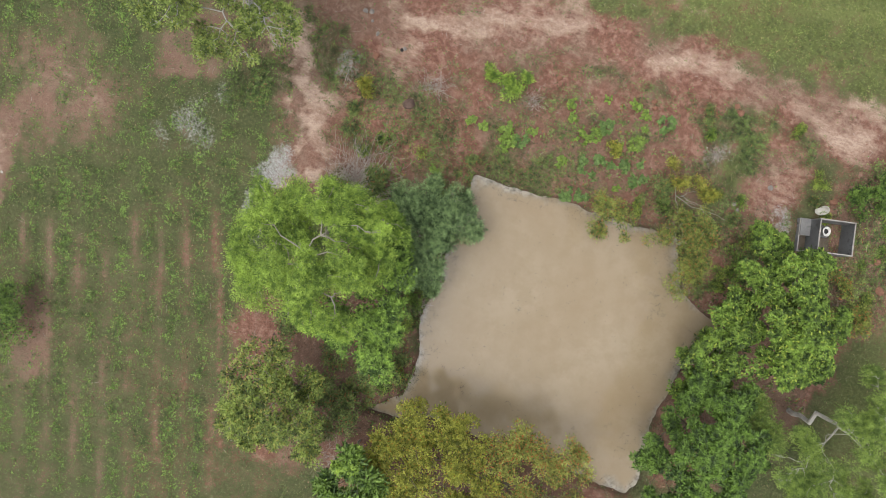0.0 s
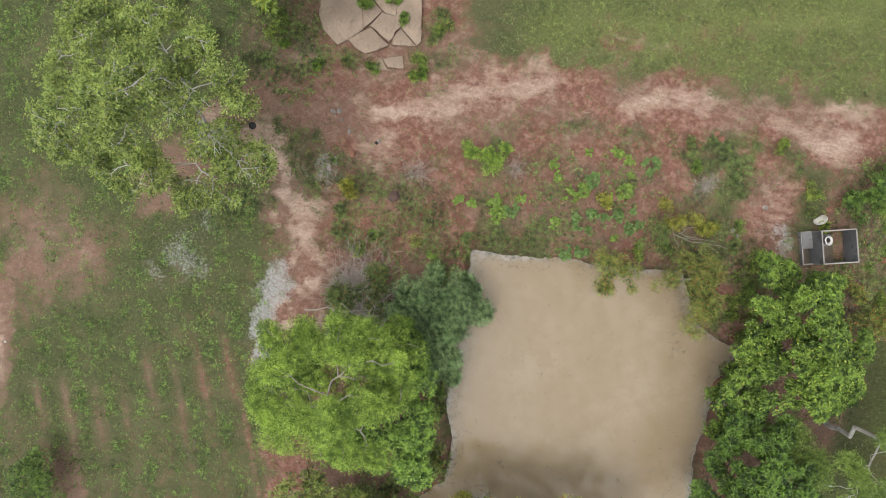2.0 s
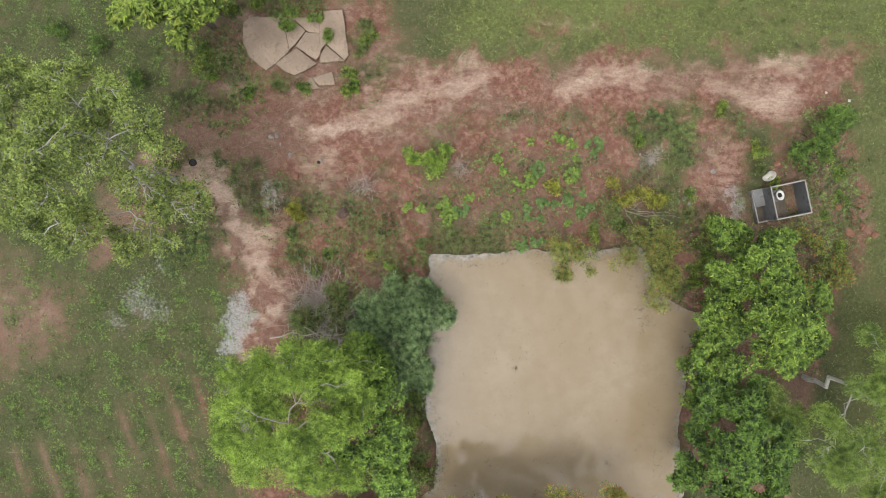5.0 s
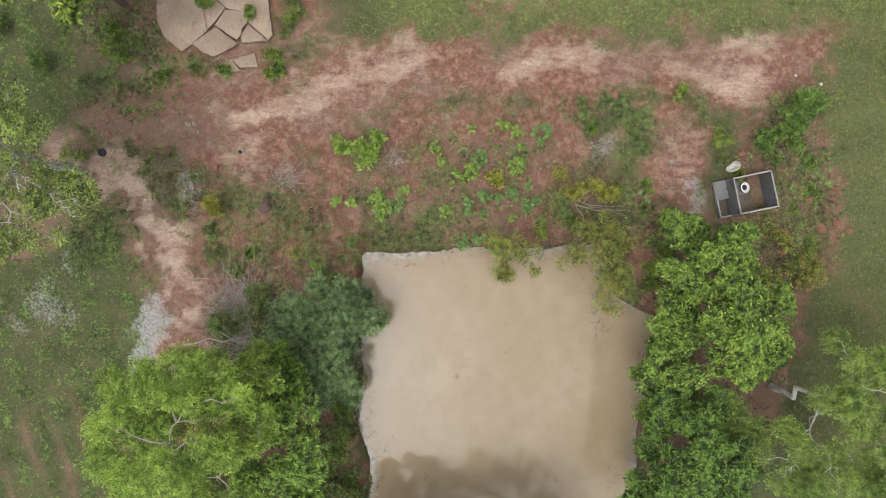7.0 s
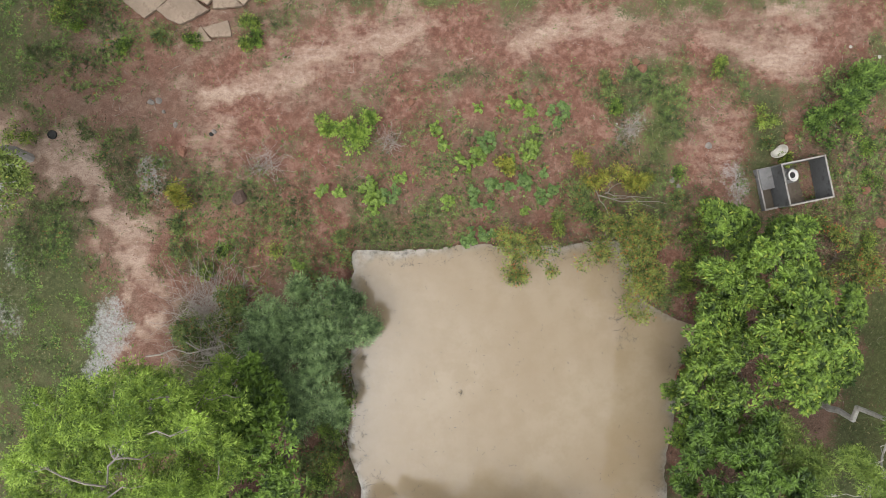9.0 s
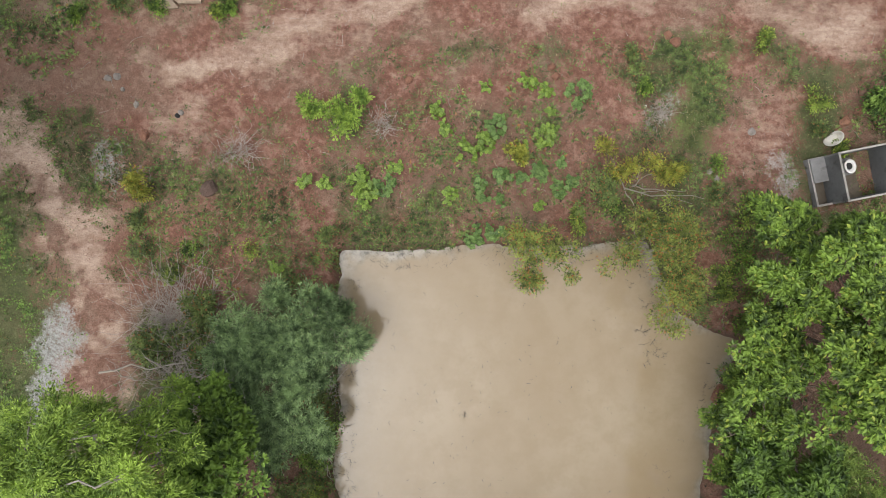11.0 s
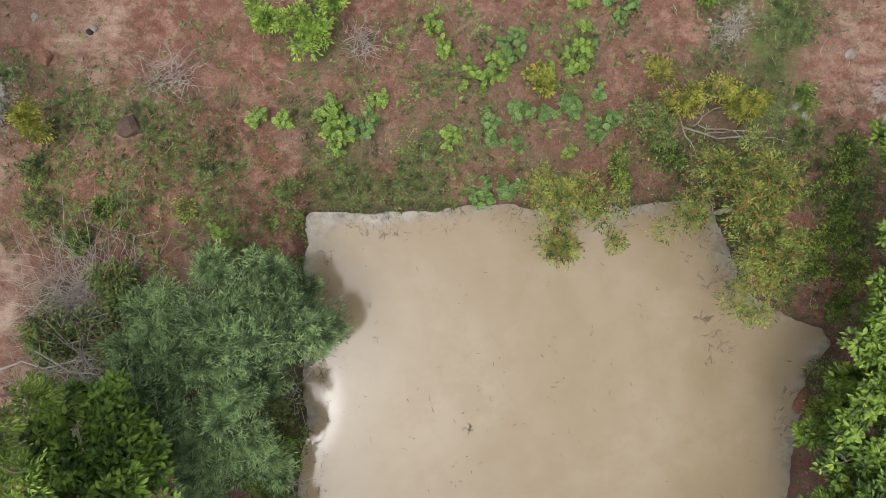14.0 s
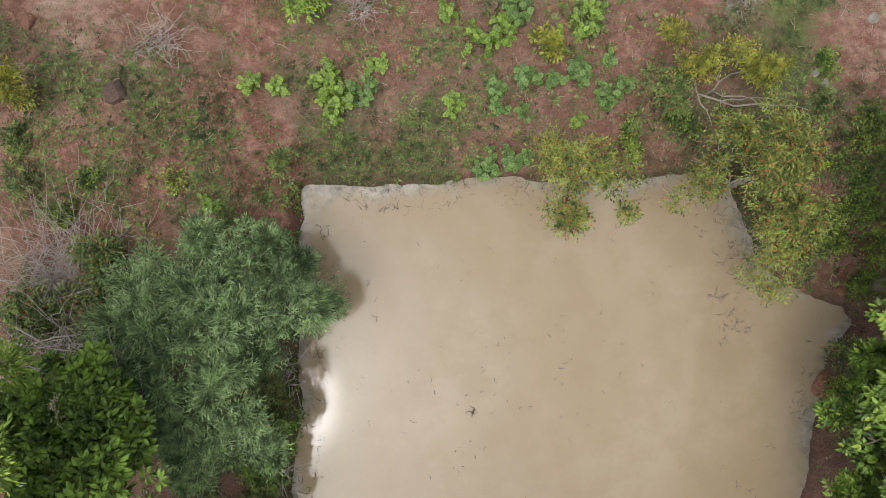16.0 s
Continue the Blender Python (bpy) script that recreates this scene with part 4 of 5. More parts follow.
tree("green_bush", "dark green creeper-covered bush beside a concrete washroom", (15.9, 8.3), (15.9, 8.3, 0.4),
     [(15.9, 8.6, 0.9, 0.8, 0.8, 0.5), (16.3, 9.3, 0.9, 0.8, 0.5, 0.4), (17.0, 9.7, 0.7, 0.5, 0.35, 0.3), (15.5, 7.9, 0.6, 0.5, 0.5, 0.3), (16.8, 7.7, 0.6, 0.6, 0.5, 0.3)],
     BARK_DARK, LEAF_DEEP, 620, 9, 0.10, 0.05, trunk=0.04, spray=0.18, gap=0.49, gap_scale=0.5, seed=27, bunch=0.28, category="bush")
tree("green_bush", "sprawling creeper with red-brown shoots on loose red earth", (16.4, 3.8), (16.4, 3.8, 0.3),
     [(16.1, 4.4, 0.6, 0.8, 0.6, 0.3), (16.8, 3.8, 0.6, 0.8, 0.6, 0.3), (17.3, 3.0, 0.5, 0.5, 0.5, 0.25), (15.5, 3.1, 0.7, 0.6, 0.6, 0.3)],
     BARK_DARK, LEAF_SPRIG, 560, 9, 0.105, 0.045, trunk=0.03, spray=0.18, gap=0.46, gap_scale=0.5, broad=False, seed=28, bunch=0.25, category="bush")
for k, (px, py, high, wide) in enumerate([(-1.6, -6.6, 1.0, 0.8), (-2.6, -5.0, 0.9, 0.8), (-1.3, -7.9, 0.8, 0.7), (-3.9, -4.5, 0.8, 0.7), (-0.4, -5.3, 0.9, 0.6), (-3.4, 0.2, 0.5, 0.8), (-4.4, 0.9, 0.4, 0.6), (-2.7, -0.9, 0.7, 0.7), (-3.0, 1.5, 0.4, 0.5)]):
    lobes = random.Random(700 + k)
    tree("dark_bush", "dark tangled bush in the shade of trees", (px, py), (px, py, 0.3),
         [(px + lobes.uniform(-1, 1) * wide * 0.8, py + lobes.uniform(-1, 1) * wide * 0.8, high * lobes.uniform(0.6, 1.1), wide * lobes.uniform(0.5, 0.8), wide * lobes.uniform(0.5, 0.8), 0.4) for q in range(4)],
         BARK_DARK, LEAF_SHRUB, 330, 9, 0.095, 0.046, trunk=0.025, spray=0.2, gap=0.42, gap_scale=0.4, broad=False, twigs=0.2, seed=710 + k, bunch=0.26, category="bush", group="bushes under the trees")
tree("green_bush", "leafy dark green bush hanging over the pond's bank", (12.3, -0.5), (12.1, -0.5, 0.5),
     [(11.4, 0.1, 1.6, 0.4, 0.4, 0.3), (10.9, -0.7, 1.7, 0.5, 0.5, 0.35), (11.6, 0.4, 1.7, 0.6, 0.5, 0.4), (11.7, -0.6, 1.9, 0.8, 0.7, 0.5), (10.8, -1.5, 1.6, 0.5, 0.5, 0.35), (12.3, 0.9, 1.4, 0.6, 0.5, 0.35), (12.3, 1.6, 1.2, 0.5, 0.5, 0.3), (11.5, -1.2, 1.5, 0.5, 0.5, 0.4), (11.2, -2.1, 1.4, 0.5, 0.5, 0.4)],
     BARK_DARK, LEAF_BROAD, 1500, 9, 0.12, 0.058, trunk=0.05, spray=0.18, gap=0.40, gap_scale=0.5, seed=33, rosette=True, bunch=0.28, category="bush")
tree("dark_bush", "dark green rounded bush on the tractor rows", (-15.2, -8.6), (-15.2, -8.6, 0.3),
     [(-15.3, -8.3, 0.8, 0.8, 0.9, 0.5), (-14.9, -9.6, 0.6, 0.7, 0.7, 0.4)],
     BARK_DARK, LEAF_DEEP, 420, 9, 0.1, 0.046, trunk=0.03, spray=0.18, gap=0.40, gap_scale=0.5, broad=False, seed=29, category="bush")
tree("scrub_bush", "low dark scrub bush with small leaves on the bank", (7.8, 5.6), (7.8, 5.6, 0.2),
     [(7.68, 5.6, 0.5, 0.5, 0.5, 0.3), (7.6, 5.0, 0.4, 0.35, 0.3, 0.2)],
     BARK_DARK, LEAF_SHRUB, 200, 9, 0.07, 0.036, trunk=0.02, spray=0.14, gap=0.38, gap_scale=0.5, broad=False, seed=30, category="bush")
for k, (px, py, size) in enumerate([(-4.0, 5.15, 0.36), (12.5, 9.9, 0.36), (9.0, 8.6, 0.26), (8.9, 9.4, 0.3), (11.9, 4.9, 0.42), (11.8, 4.0, 0.42), (11.3, 5.5, 0.3), (14.2, 8.5, 0.35), (-2.75, 5.0, 0.3), (-1.6, 4.6, 0.3), (11.5, 3.3, 0.3),
                                       (11.2, 6.4, 0.25), (17.0, 6.7, 0.32), (16.3, 6.9, 0.35), (16.0, 7.4, 0.3), (14.15, 7.5, 0.2), (14.75, 7.02, 0.16), (16.7, 5.7, 0.28), (11.6, -7.6, 0.5), (13.6, -4.6, 0.4), (0.1, -2.2, 0.35), (-0.2, -3.1, 0.4), (0.2, -3.6, 0.3), (-0.4, -1.9, 0.4), (0.4, -4.6, 0.35), (-0.6, -5.6, 0.4), (0.0, -6.2, 0.35), (12.3, 5.3, 0.3), (12.3, 2.7, 0.35), (-4.6, -4.4, 0.3), (-5.2, 3.3, 0.3), (-4.4, 2.7, 0.3),
                                       (-8.8, 10.8, 0.3), (-8.3, 11.2, 0.35), (-9.3, 11.2, 0.4), (-7.3, 10.0, 0.16), (-6.0, 10.25, 0.2), (-3.3, 10.2, 0.2), (-5.7, 13.6, 0.45), (-6.4, 13.4, 0.35), (-7.0, 13.7, 0.4), (-9.4, 11.7, 0.4),
                                       (-2.7, 11.9, 0.25), (-3.1, 10.9, 0.22), (-5.0, 10.3, 0.18), (-2.6, 13.0, 0.3), (-2.4, 12.4, 0.25), (-2.9, 10.4, 0.2), (-4.8, 13.9, 0.4), (-8.1, 13.4, 0.3), (17.55, 6.4, 0.32), (11.9, 0.6, 0.4), (11.7, -0.3, 0.35), (12.2, 1.9, 0.4), (11.0, 2.4, 0.35), (16.7, 8.2, 0.4), (17.2, 7.4, 0.35), (16.9, 5.3, 0.3), (17.7, 4.3, 0.3), (12.0, 3.5, 0.4), (12.4, 4.4, 0.35), (11.5, 2.8, 0.3),
                                       (0.3, -1.4, 0.35), (0.0, -0.6, 0.3), (0.3, -5.4, 0.35), (-0.3, -4.0, 0.35), (-10.9, 6.5, 0.45), (-10.5, 7.0, 0.35), (-10.8, 5.7, 0.4), (0.1, 3.9, 0.2), (7.4, 4.6, 0.25), (8.2, 5.0, 0.3), (-5.4, 4.2, 0.3), (-2.2, 3.4, 0.3), (-3.6, 3.3, 0.3)]):
    lobes = random.Random(900 + k)
    tree("scrub_bush", "small leafy green scrub bush on red soil", (px, py), (px, py, 0.12),
         [(px + lobes.uniform(-1, 1) * size * 0.8, py + lobes.uniform(-1, 1) * size * 0.8, size * lobes.uniform(0.3, 0.55), size * lobes.uniform(0.35, 0.7), size * lobes.uniform(0.35, 0.7), size * 0.3) for q in range(4)],
         BARK_DARK, (LEAF_SHRUB, LEAF_GLOSS, LEAF_BROAD)[k % 3], 85, 8, 0.072, 0.038, trunk=0.012, spray=0.16, gap=0.40, gap_scale=0.25, broad=False, twigs=0.12, seed=80 + k, category="bush", group="scrub on the bank", bunch=0.16)
tree("yellow_shrub", "small upright shrub with yellow-green leaves", (-5.0, 5.1), (-5.0, 5.1, 0.25), [(-5.0, 5.1, 0.55, 0.38, 0.45, 0.35)],
     BARK_PALE, LEAF_YELLOW, 150, 9, 0.08, 0.03, trunk=0.02, spray=0.12, gap=0.34, bunch=0.18, seed=51, category="shrub")
for k, (px, py) in enumerate([(-15.2, 12.1), (-13.5, 11.6), (-11.8, 10.4)]):
    tree("leafy_weed", "single leafy weed standing in mown grass", (px, py), (px, py, 0.1), [(px, py, 0.3, 0.35, 0.3, 0.25)],
         BARK_DARK, LEAF_DEEP, 110, 8, 0.075, 0.036, trunk=0.012, spray=0.12, gap=0.3, seed=55 + k, category="weed", group="weeds in the grass")


# ---- broad-leaved saplings on the red bank: every leaf is a piece of its own ----
def leaf_blade(name, wide, mat):
    bm = bmesh.new()
    ys = [(0.0, 0.02), (0.16, 0.30), (0.42, 0.50), (0.72, 0.38), (0.92, 0.15)]
    left = [bm.verts.new((-w * wide, y, 0.10 * w - 0.16 * y * y)) for y, w in ys]
    mid = [bm.verts.new((0, y, -0.16 * y * y)) for y, w in ys]
    right = [bm.verts.new((w * wide, y, 0.10 * w - 0.16 * y * y)) for y, w in ys]
    tip = bm.verts.new((0, 1, -0.18))
    for k in range(4):
        bm.faces.new((left[k], mid[k], mid[k + 1], left[k + 1]))
        bm.faces.new((mid[k], right[k], right[k + 1], mid[k + 1]))
    bm.faces.new((left[4], mid[4], tip))
    bm.faces.new((mid[4], right[4], tip))
    me = bpy.data.meshes.new(name)
    bm.to_mesh(me)
    bm.free()
    me.materials.append(mat)
    for poly in me.polygons:
        poly.use_smooth = True
    return me


BLADE = {"lime": leaf_blade("leaf", 0.62, LEAF_LIME), "sage": leaf_blade("leaf", 0.72, LEAF_SAGE)}


def sapling(px, py, wide, tall, count, kind="lime", seed=0, size=0.16):
    count = int(count * 4.4)
    rng = random.Random(seed)
    z = float(land(np.array(px), np.array(py)))
    words = "knee-high sapling with round lime-green leaves on red soil" if kind == "lime" else "low sapling with pale sage-green leaves on red soil"
    top = thing("sapling", (px, py, z), words, "sapling", "saplings on the red bank")
    nrng = np.random.default_rng(seed)
    stems = max(5, int(wide * 30))
    tips = []
    for k in range(stems):
        a, r = rng.uniform(0, 6.28), wide * math.sqrt(rng.random()) * 0.75
        end = np.array([r * math.cos(a), r * math.sin(a), tall * rng.uniform(0.55, 1.0)])
        tips.append(end)
        part("stem", joined([tube(bough(nrng, (0.2 * end[0], 0.2 * end[1], -0.04), end, 0.08, 4), np.linspace(0.012, 0.005, 4), 5)]), BARK_DARK, top)
    for k in range(count):
        end = tips[k % stems]
        layer = k // stems
        a = 2.4 * k + rng.uniform(-0.5, 0.5)
        ob = new("leaf", BLADE[kind])
        s = size * rng.uniform(0.6, 1.2)
        ob.parent = top
        ob.matrix_basis = (Matrix.Translation((end[0], end[1], end[2] - 0.05 * layer + rng.uniform(-0.02, 0.02)))
                           @ Euler((radians(rng.uniform(-25, 12)), radians(rng.uniform(-18, 18)), a)).to_matrix().to_4x4() @ Matrix.Scale(s, 4))


PLANTS = [(3.1, 7.6, 0.28, 0.4, 20), (3.37, 7.1, 0.26, 0.4, 20), (4.5, 8.4, 0.18, 0.3, 10), (5.7, 8.55, 0.3, 0.4, 20), (6.2, 8.3, 0.25, 0.35, 18),
          (4.04, 6.56, 0.46, 0.5, 58), (4.5, 6.75, 0.34, 0.5, 34), (6.22, 6.9, 0.42, 0.55, 56), (5.55, 6.6, 0.16, 0.4, 8), (-0.5, 5.4, 0.22, 0.4, 14), (0.05, 5.4, 0.24, 0.4, 16),
          (1.0, 5.5, 0.5, 0.5, 66), (1.35, 5.1, 0.42, 0.42, 44), (2.0, 5.95, 0.2, 0.35, 10), (3.53, 5.24, 0.26, 0.35, 20), (6.31, 7.7, 0.08, 0.2, 3),
          (-1.2, 3.0, 0.22, 0.3, 10), (6.16, 5.0, 0.22, 0.3, 14)]
for k, (px, py, wide, tall, count) in enumerate(PLANTS):
    sapling(px, py, wide, tall, count, "lime", 100 + k)
for k, (px, py, wide, tall, count) in enumerate([(7.2, 8.2, 0.5, 0.4, 60), (4.83, 7.2, 0.38, 0.5, 46), (1.75, 5.4, 0.36, 0.4, 26), (4.37, 5.52, 0.26, 0.4, 24), (5.0, 5.8, 0.34, 0.5, 40), (4.54, 5.2, 0.16, 0.3, 9),
                                                (6.05, 5.96, 0.3, 0.4, 28), (5.62, 5.73, 0.2, 0.4, 14), (6.6, 5.45, 0.3, 0.38, 28), (7.03, 5.67, 0.24, 0.35, 18), (6.73, 6.23, 0.16, 0.3, 10), (4.38, 4.1, 0.36, 0.35, 34), (4.94, 4.17, 0.36, 0.4, 36), (5.07, 5.14, 0.22, 0.3, 16)]):
    sapling(px, py, wide, tall, count, "sage", 200 + k)
tree("lime_shrub", "shrub with soft lime-green compound leaves beside grey brushwood", (0.2, 7.3), (0.2, 7.3, 0.3),
     [(-0.45, 7.55, 0.5, 0.35, 0.25, 0.2), (0.15, 7.45, 0.6, 0.4, 0.3, 0.25), (0.9, 7.7, 0.6, 0.3, 0.25, 0.2), (0.3, 6.95, 0.6, 0.35, 0.35, 0.25), (0.7, 7.2, 0.5, 0.35, 0.3, 0.2)], BARK_PALE, LEAF_FEATHER, 210, 11, 0.095, 0.04,
     trunk=0.02, spray=0.15, droop=0.1, gap=0.36, gap_scale=0.4, seed=60, bunch=0.18, category="shrub")
tree("yellow_shrub", "little shrub with amber-yellow leaves", (5.35, 6.5), (5.35, 6.5, 0.25), [(5.35, 6.5, 0.5, 0.3, 0.3, 0.2)],
     BARK_PALE, LEAF_YELLOW, 50, 8, 0.1, 0.048, trunk=0.015, spray=0.12, gap=0.3, seed=61, category="shrub")


# ---- stones, slabs and made things ----
def stone(name, px, py, r, mat, label, seed, squash=0.7, sink=0.35, z=None):
    bm = bmesh.new()
    bmesh.ops.create_icosphere(bm, subdivisions=2, radius=r)
    rng = random.Random(seed)
    off = Vector((rng.uniform(-50, 50), rng.uniform(-50, 50), rng.uniform(-50, 50)))
    sx, sy = rng.uniform(0.8, 1.25), rng.uniform(0.8, 1.2)
    for v in bm.verts:
        n = noise.noise(v.co / r * 0.9 + off)
        v.co *= 1 + 0.45 * n + 0.22 * noise.noise(v.co / r * 2.6 + off)
        v.co.x, v.co.y, v.co.z = v.co.x * sx, v.co.y * sy, v.co.z * squash
    ob = part(name, bm, mat)
    g = float(land(np.array(px), np.array(py))) if z is None else z
    ob.location = (px, py, g + r * squash * (1 - 2 * sink) * 0.5)
    ob.rotation_euler = (0, 0, rng.uniform(0, 6))
    return tagged(ob, label, "rock")


ROCKS = [(6.4, 9.05, 0.13), (6.5, 8.78, 0.15), (9.95, 9.93, 0.19), (9.72, 10.15, 0.13), (2.3, 8.5, 0.15), (14.9, 7.82, 0.24), (15.22, 8.13, 0.2), (17.4, 6.1, 0.22), (18.05, 5.03, 0.24), (18.6, 5.3, 0.19), (19.1, 5.0, 0.2), (18.55, 6.6, 0.16),
         (18.45, 6.2, 0.14), (17.3, 8.65, 0.15), (18.35, 7.1, 0.16), (17.95, 3.8, 0.15), (16.45, 4.9, 0.17), (18.2, 5.7, 0.15), (17.7, 7.9, 0.13), (11.6, 1.35, 0.14), (11.9, 1.75, 0.12), (-5.2, 6.6, 0.16), (12.0, 2.2, 0.13)]
for k, (px, py, r) in enumerate(ROCKS):
    stone("rock", px, py, r * (0.72 if px > 13 else 0.9), LATERITE, "rounded reddish laterite rock half sunk in soil", 300 + k)
stone("boulder", -3.15, 5.1, 0.26, DARK_STONE, "dark brown boulder among scrub", 330)
stone("boulder", 11.8, -0.3, 0.26, LATERITE, "large red-brown boulder in the pond bank", 331, squash=0.6)
for k, (px, py, r) in enumerate([(-5.5, 7.5, 0.09), (-6.3, 8.2, 0.1), (-6.05, 8.25, 0.1), (-5.9, 7.9, 0.07), (12.2, 7.4, 0.09), (11.0, 6.2, 0.1), (11.2, 6.0, 0.09), (-4.2, 7.3, 0.08)]):
    stone("rock", px, py, r, GREY_STONE, "small pale grey stone on bare earth", 340 + k)


def slab(name, corners, thick, z, tilt, mat, label, seed, category="concrete slab", group=""):
    """A flat broken piece with a rough, chipped rim."""
    rng = random.Random(seed)
    cx, cy = sum(c[0] for c in corners) / len(corners), sum(c[1] for c in corners) / len(corners)
    rim = []
    for (ax, ay), (bx, by) in zip(corners, corners[1:] + corners[:1]):
        steps = max(2, int(math.hypot(bx - ax, by - ay) / 0.14))
        for s in range(steps):
            t = s / steps
            j = 0.0 if s == 0 else 0.018
            rim.append(((ax + (bx - ax) * t - cx) * 1.06 + rng.uniform(-j, j), (ay + (by - ay) * t - cy) * 1.06 + rng.uniform(-j, j)))
    bm = bmesh.new()
    low = [bm.verts.new((x, y, -thick)) for x, y in rim]
    edge = [bm.verts.new((x, y, -0.012)) for x, y in rim]
    high = [bm.verts.new((x * 0.988, y * 0.988, rng.uniform(-0.004, 0.002))) for x, y in rim]
    n = len(rim)
    for k in range(n):
        j = (k + 1) % n
        bm.faces.new((low[k], low[j], edge[j], edge[k]))
        bm.faces.new((edge[k], edge[j], high[j], high[k]))
    bm.faces.new(high)
    bm.faces.new(low[::-1])
    bmesh.ops.triangulate(bm, faces=[f for f in bm.faces if len(f.verts) > 4])
    bmesh.ops.recalc_face_normals(bm, faces=bm.faces)
    ob = part(name, bm, mat)
    ob.location = (cx, cy, z)
    ob.rotation_euler = (radians(tilt[0]), radians(tilt[1]), 0)
    return tagged(ob, label, category, group)


GROUP = "pieces of the broken slab"
WORDS = "cracked piece of tan concrete slab lying on red earth"
slab("concrete_slab", [(-7.54, 12.83), (-7.27, 13.08), (-6.15, 13.06), (-5.84, 12.44), (-5.69, 11.78), (-6.23, 11.26), (-6.59, 10.99), (-7.24, 11.48), (-7.53, 12.05)], 0.1, 0.20, (1.5, -1.5), CONCRETE, "largest piece of a cracked tan concrete slab, on red earth", 1, group=GROUP)
slab("concrete_slab", [(-6.08, 13.06), (-5.61, 13.13), (-5.05, 12.62), (-5.42, 12.10), (-5.65, 11.86), (-5.79, 12.44)], 0.1, 0.18, (1, 2), CONCRETE, WORDS, 2, group=GROUP)
slab("concrete_slab", [(-6.18, 11.22), (-5.37, 11.87), (-4.55, 11.29), (-4.77, 11.12), (-5.39, 10.79), (-5.82, 10.95)], 0.1, 0.17, (-2, 1), CONCRETE, WORDS, 3, group=GROUP)
slab("concrete_slab", [(-5.00, 12.55), (-4.41, 12.50), (-4.37, 11.66), (-4.53, 11.46), (-5.35, 11.96)], 0.1, 0.21, (-1, -2), CONCRETE, WORDS, 4, group=GROUP)
slab("concrete_slab", [(-5.54, 13.13), (-4.93, 13.19), (-4.93, 12.64)], 0.1, 0.17, (2, 0), CONCRETE, WORDS, 5, group=GROUP)
slab("concrete_slab", [(-4.89, 13.24), (-4.73, 13.36), (-4.45, 13.35), (-4.42, 12.57), (-4.91, 12.62)], 0.1, 0.19, (0, 2), CONCRETE, WORDS, 6, group=GROUP)
slab("concrete_slab", [(-4.40, 13.38), (-3.52, 13.49), (-3.21, 11.71), (-3.36, 11.51), (-4.11, 12.12), (-4.34, 11.85)], 0.1, 0.22, (1, 1.5), CONCRETE, WORDS, 7, group=GROUP)
slab("concrete_slab", [(-4.13, 12.04), (-3.41, 11.46), (-4.31, 11.33), (-4.35, 11.63)], 0.1, 0.18, (-3, 1), CONCRETE, WORDS, 8, group=GROUP)
slab("concrete_slab", [(-4.97, 10.22), (-4.73, 10.72), (-4.38, 10.29)], 0.08, 0.13, (4, 3), CONCRETE, "small chipped corner of a tan concrete slab", 9, group=GROUP)
slab("concrete_slab", [(-4.64, 10.68), (-3.88, 10.97), (-3.74, 10.46), (-4.34, 10.39)], 0.08, 0.14, (-3, 4), CONCRETE, "small chipped corner of a tan concrete slab", 10, group=GROUP)
for k, (px, py) in enumerate([(-5.72, 12.72), (-4.55, 13.1), (-4.0, 12.4)]):
    tree("leafy_weed", "bright green weed growing through cracked concrete", (px, py), (px, py, 0.2), [(px, py, 0.36, 0.30 if k == 0 else 0.2, 0.26 if k == 0 else 0.17, 0.16)],
         BARK_DARK, LEAF_BROAD, 110 if k == 0 else 60, 9, 0.07, 0.03, trunk=0.012, spray=0.11, gap=0.28, seed=70 + k, category="weed", group="weeds in the cracks")


def box(bm, x0, x1, y0, y1, z0, z1, bevel=0.008):
    r = bmesh.ops.create_cube(bm, size=1.0, matrix=Matrix.Translation(((x0 + x1) / 2, (y0 + y1) / 2, (z0 + z1) / 2)) @ Matrix.Diagonal((x1 - x0, y1 - y0, z1 - z0, 1)))
    edges = list({e for v in r["verts"] for e in v.link_edges})
    if bevel:
        bmesh.ops.bevel(bm, geom=edges, offset=bevel, segments=1, affect="EDGES")


def block(name, x0, x1, y0, y1, z0, z1, mat, parent, label="", bevel=0.008):
    bm = bmesh.new()
    box(bm, x0, x1, y0, y1, z0, z1, bevel)
    return part(name, bm, mat, parent, label)


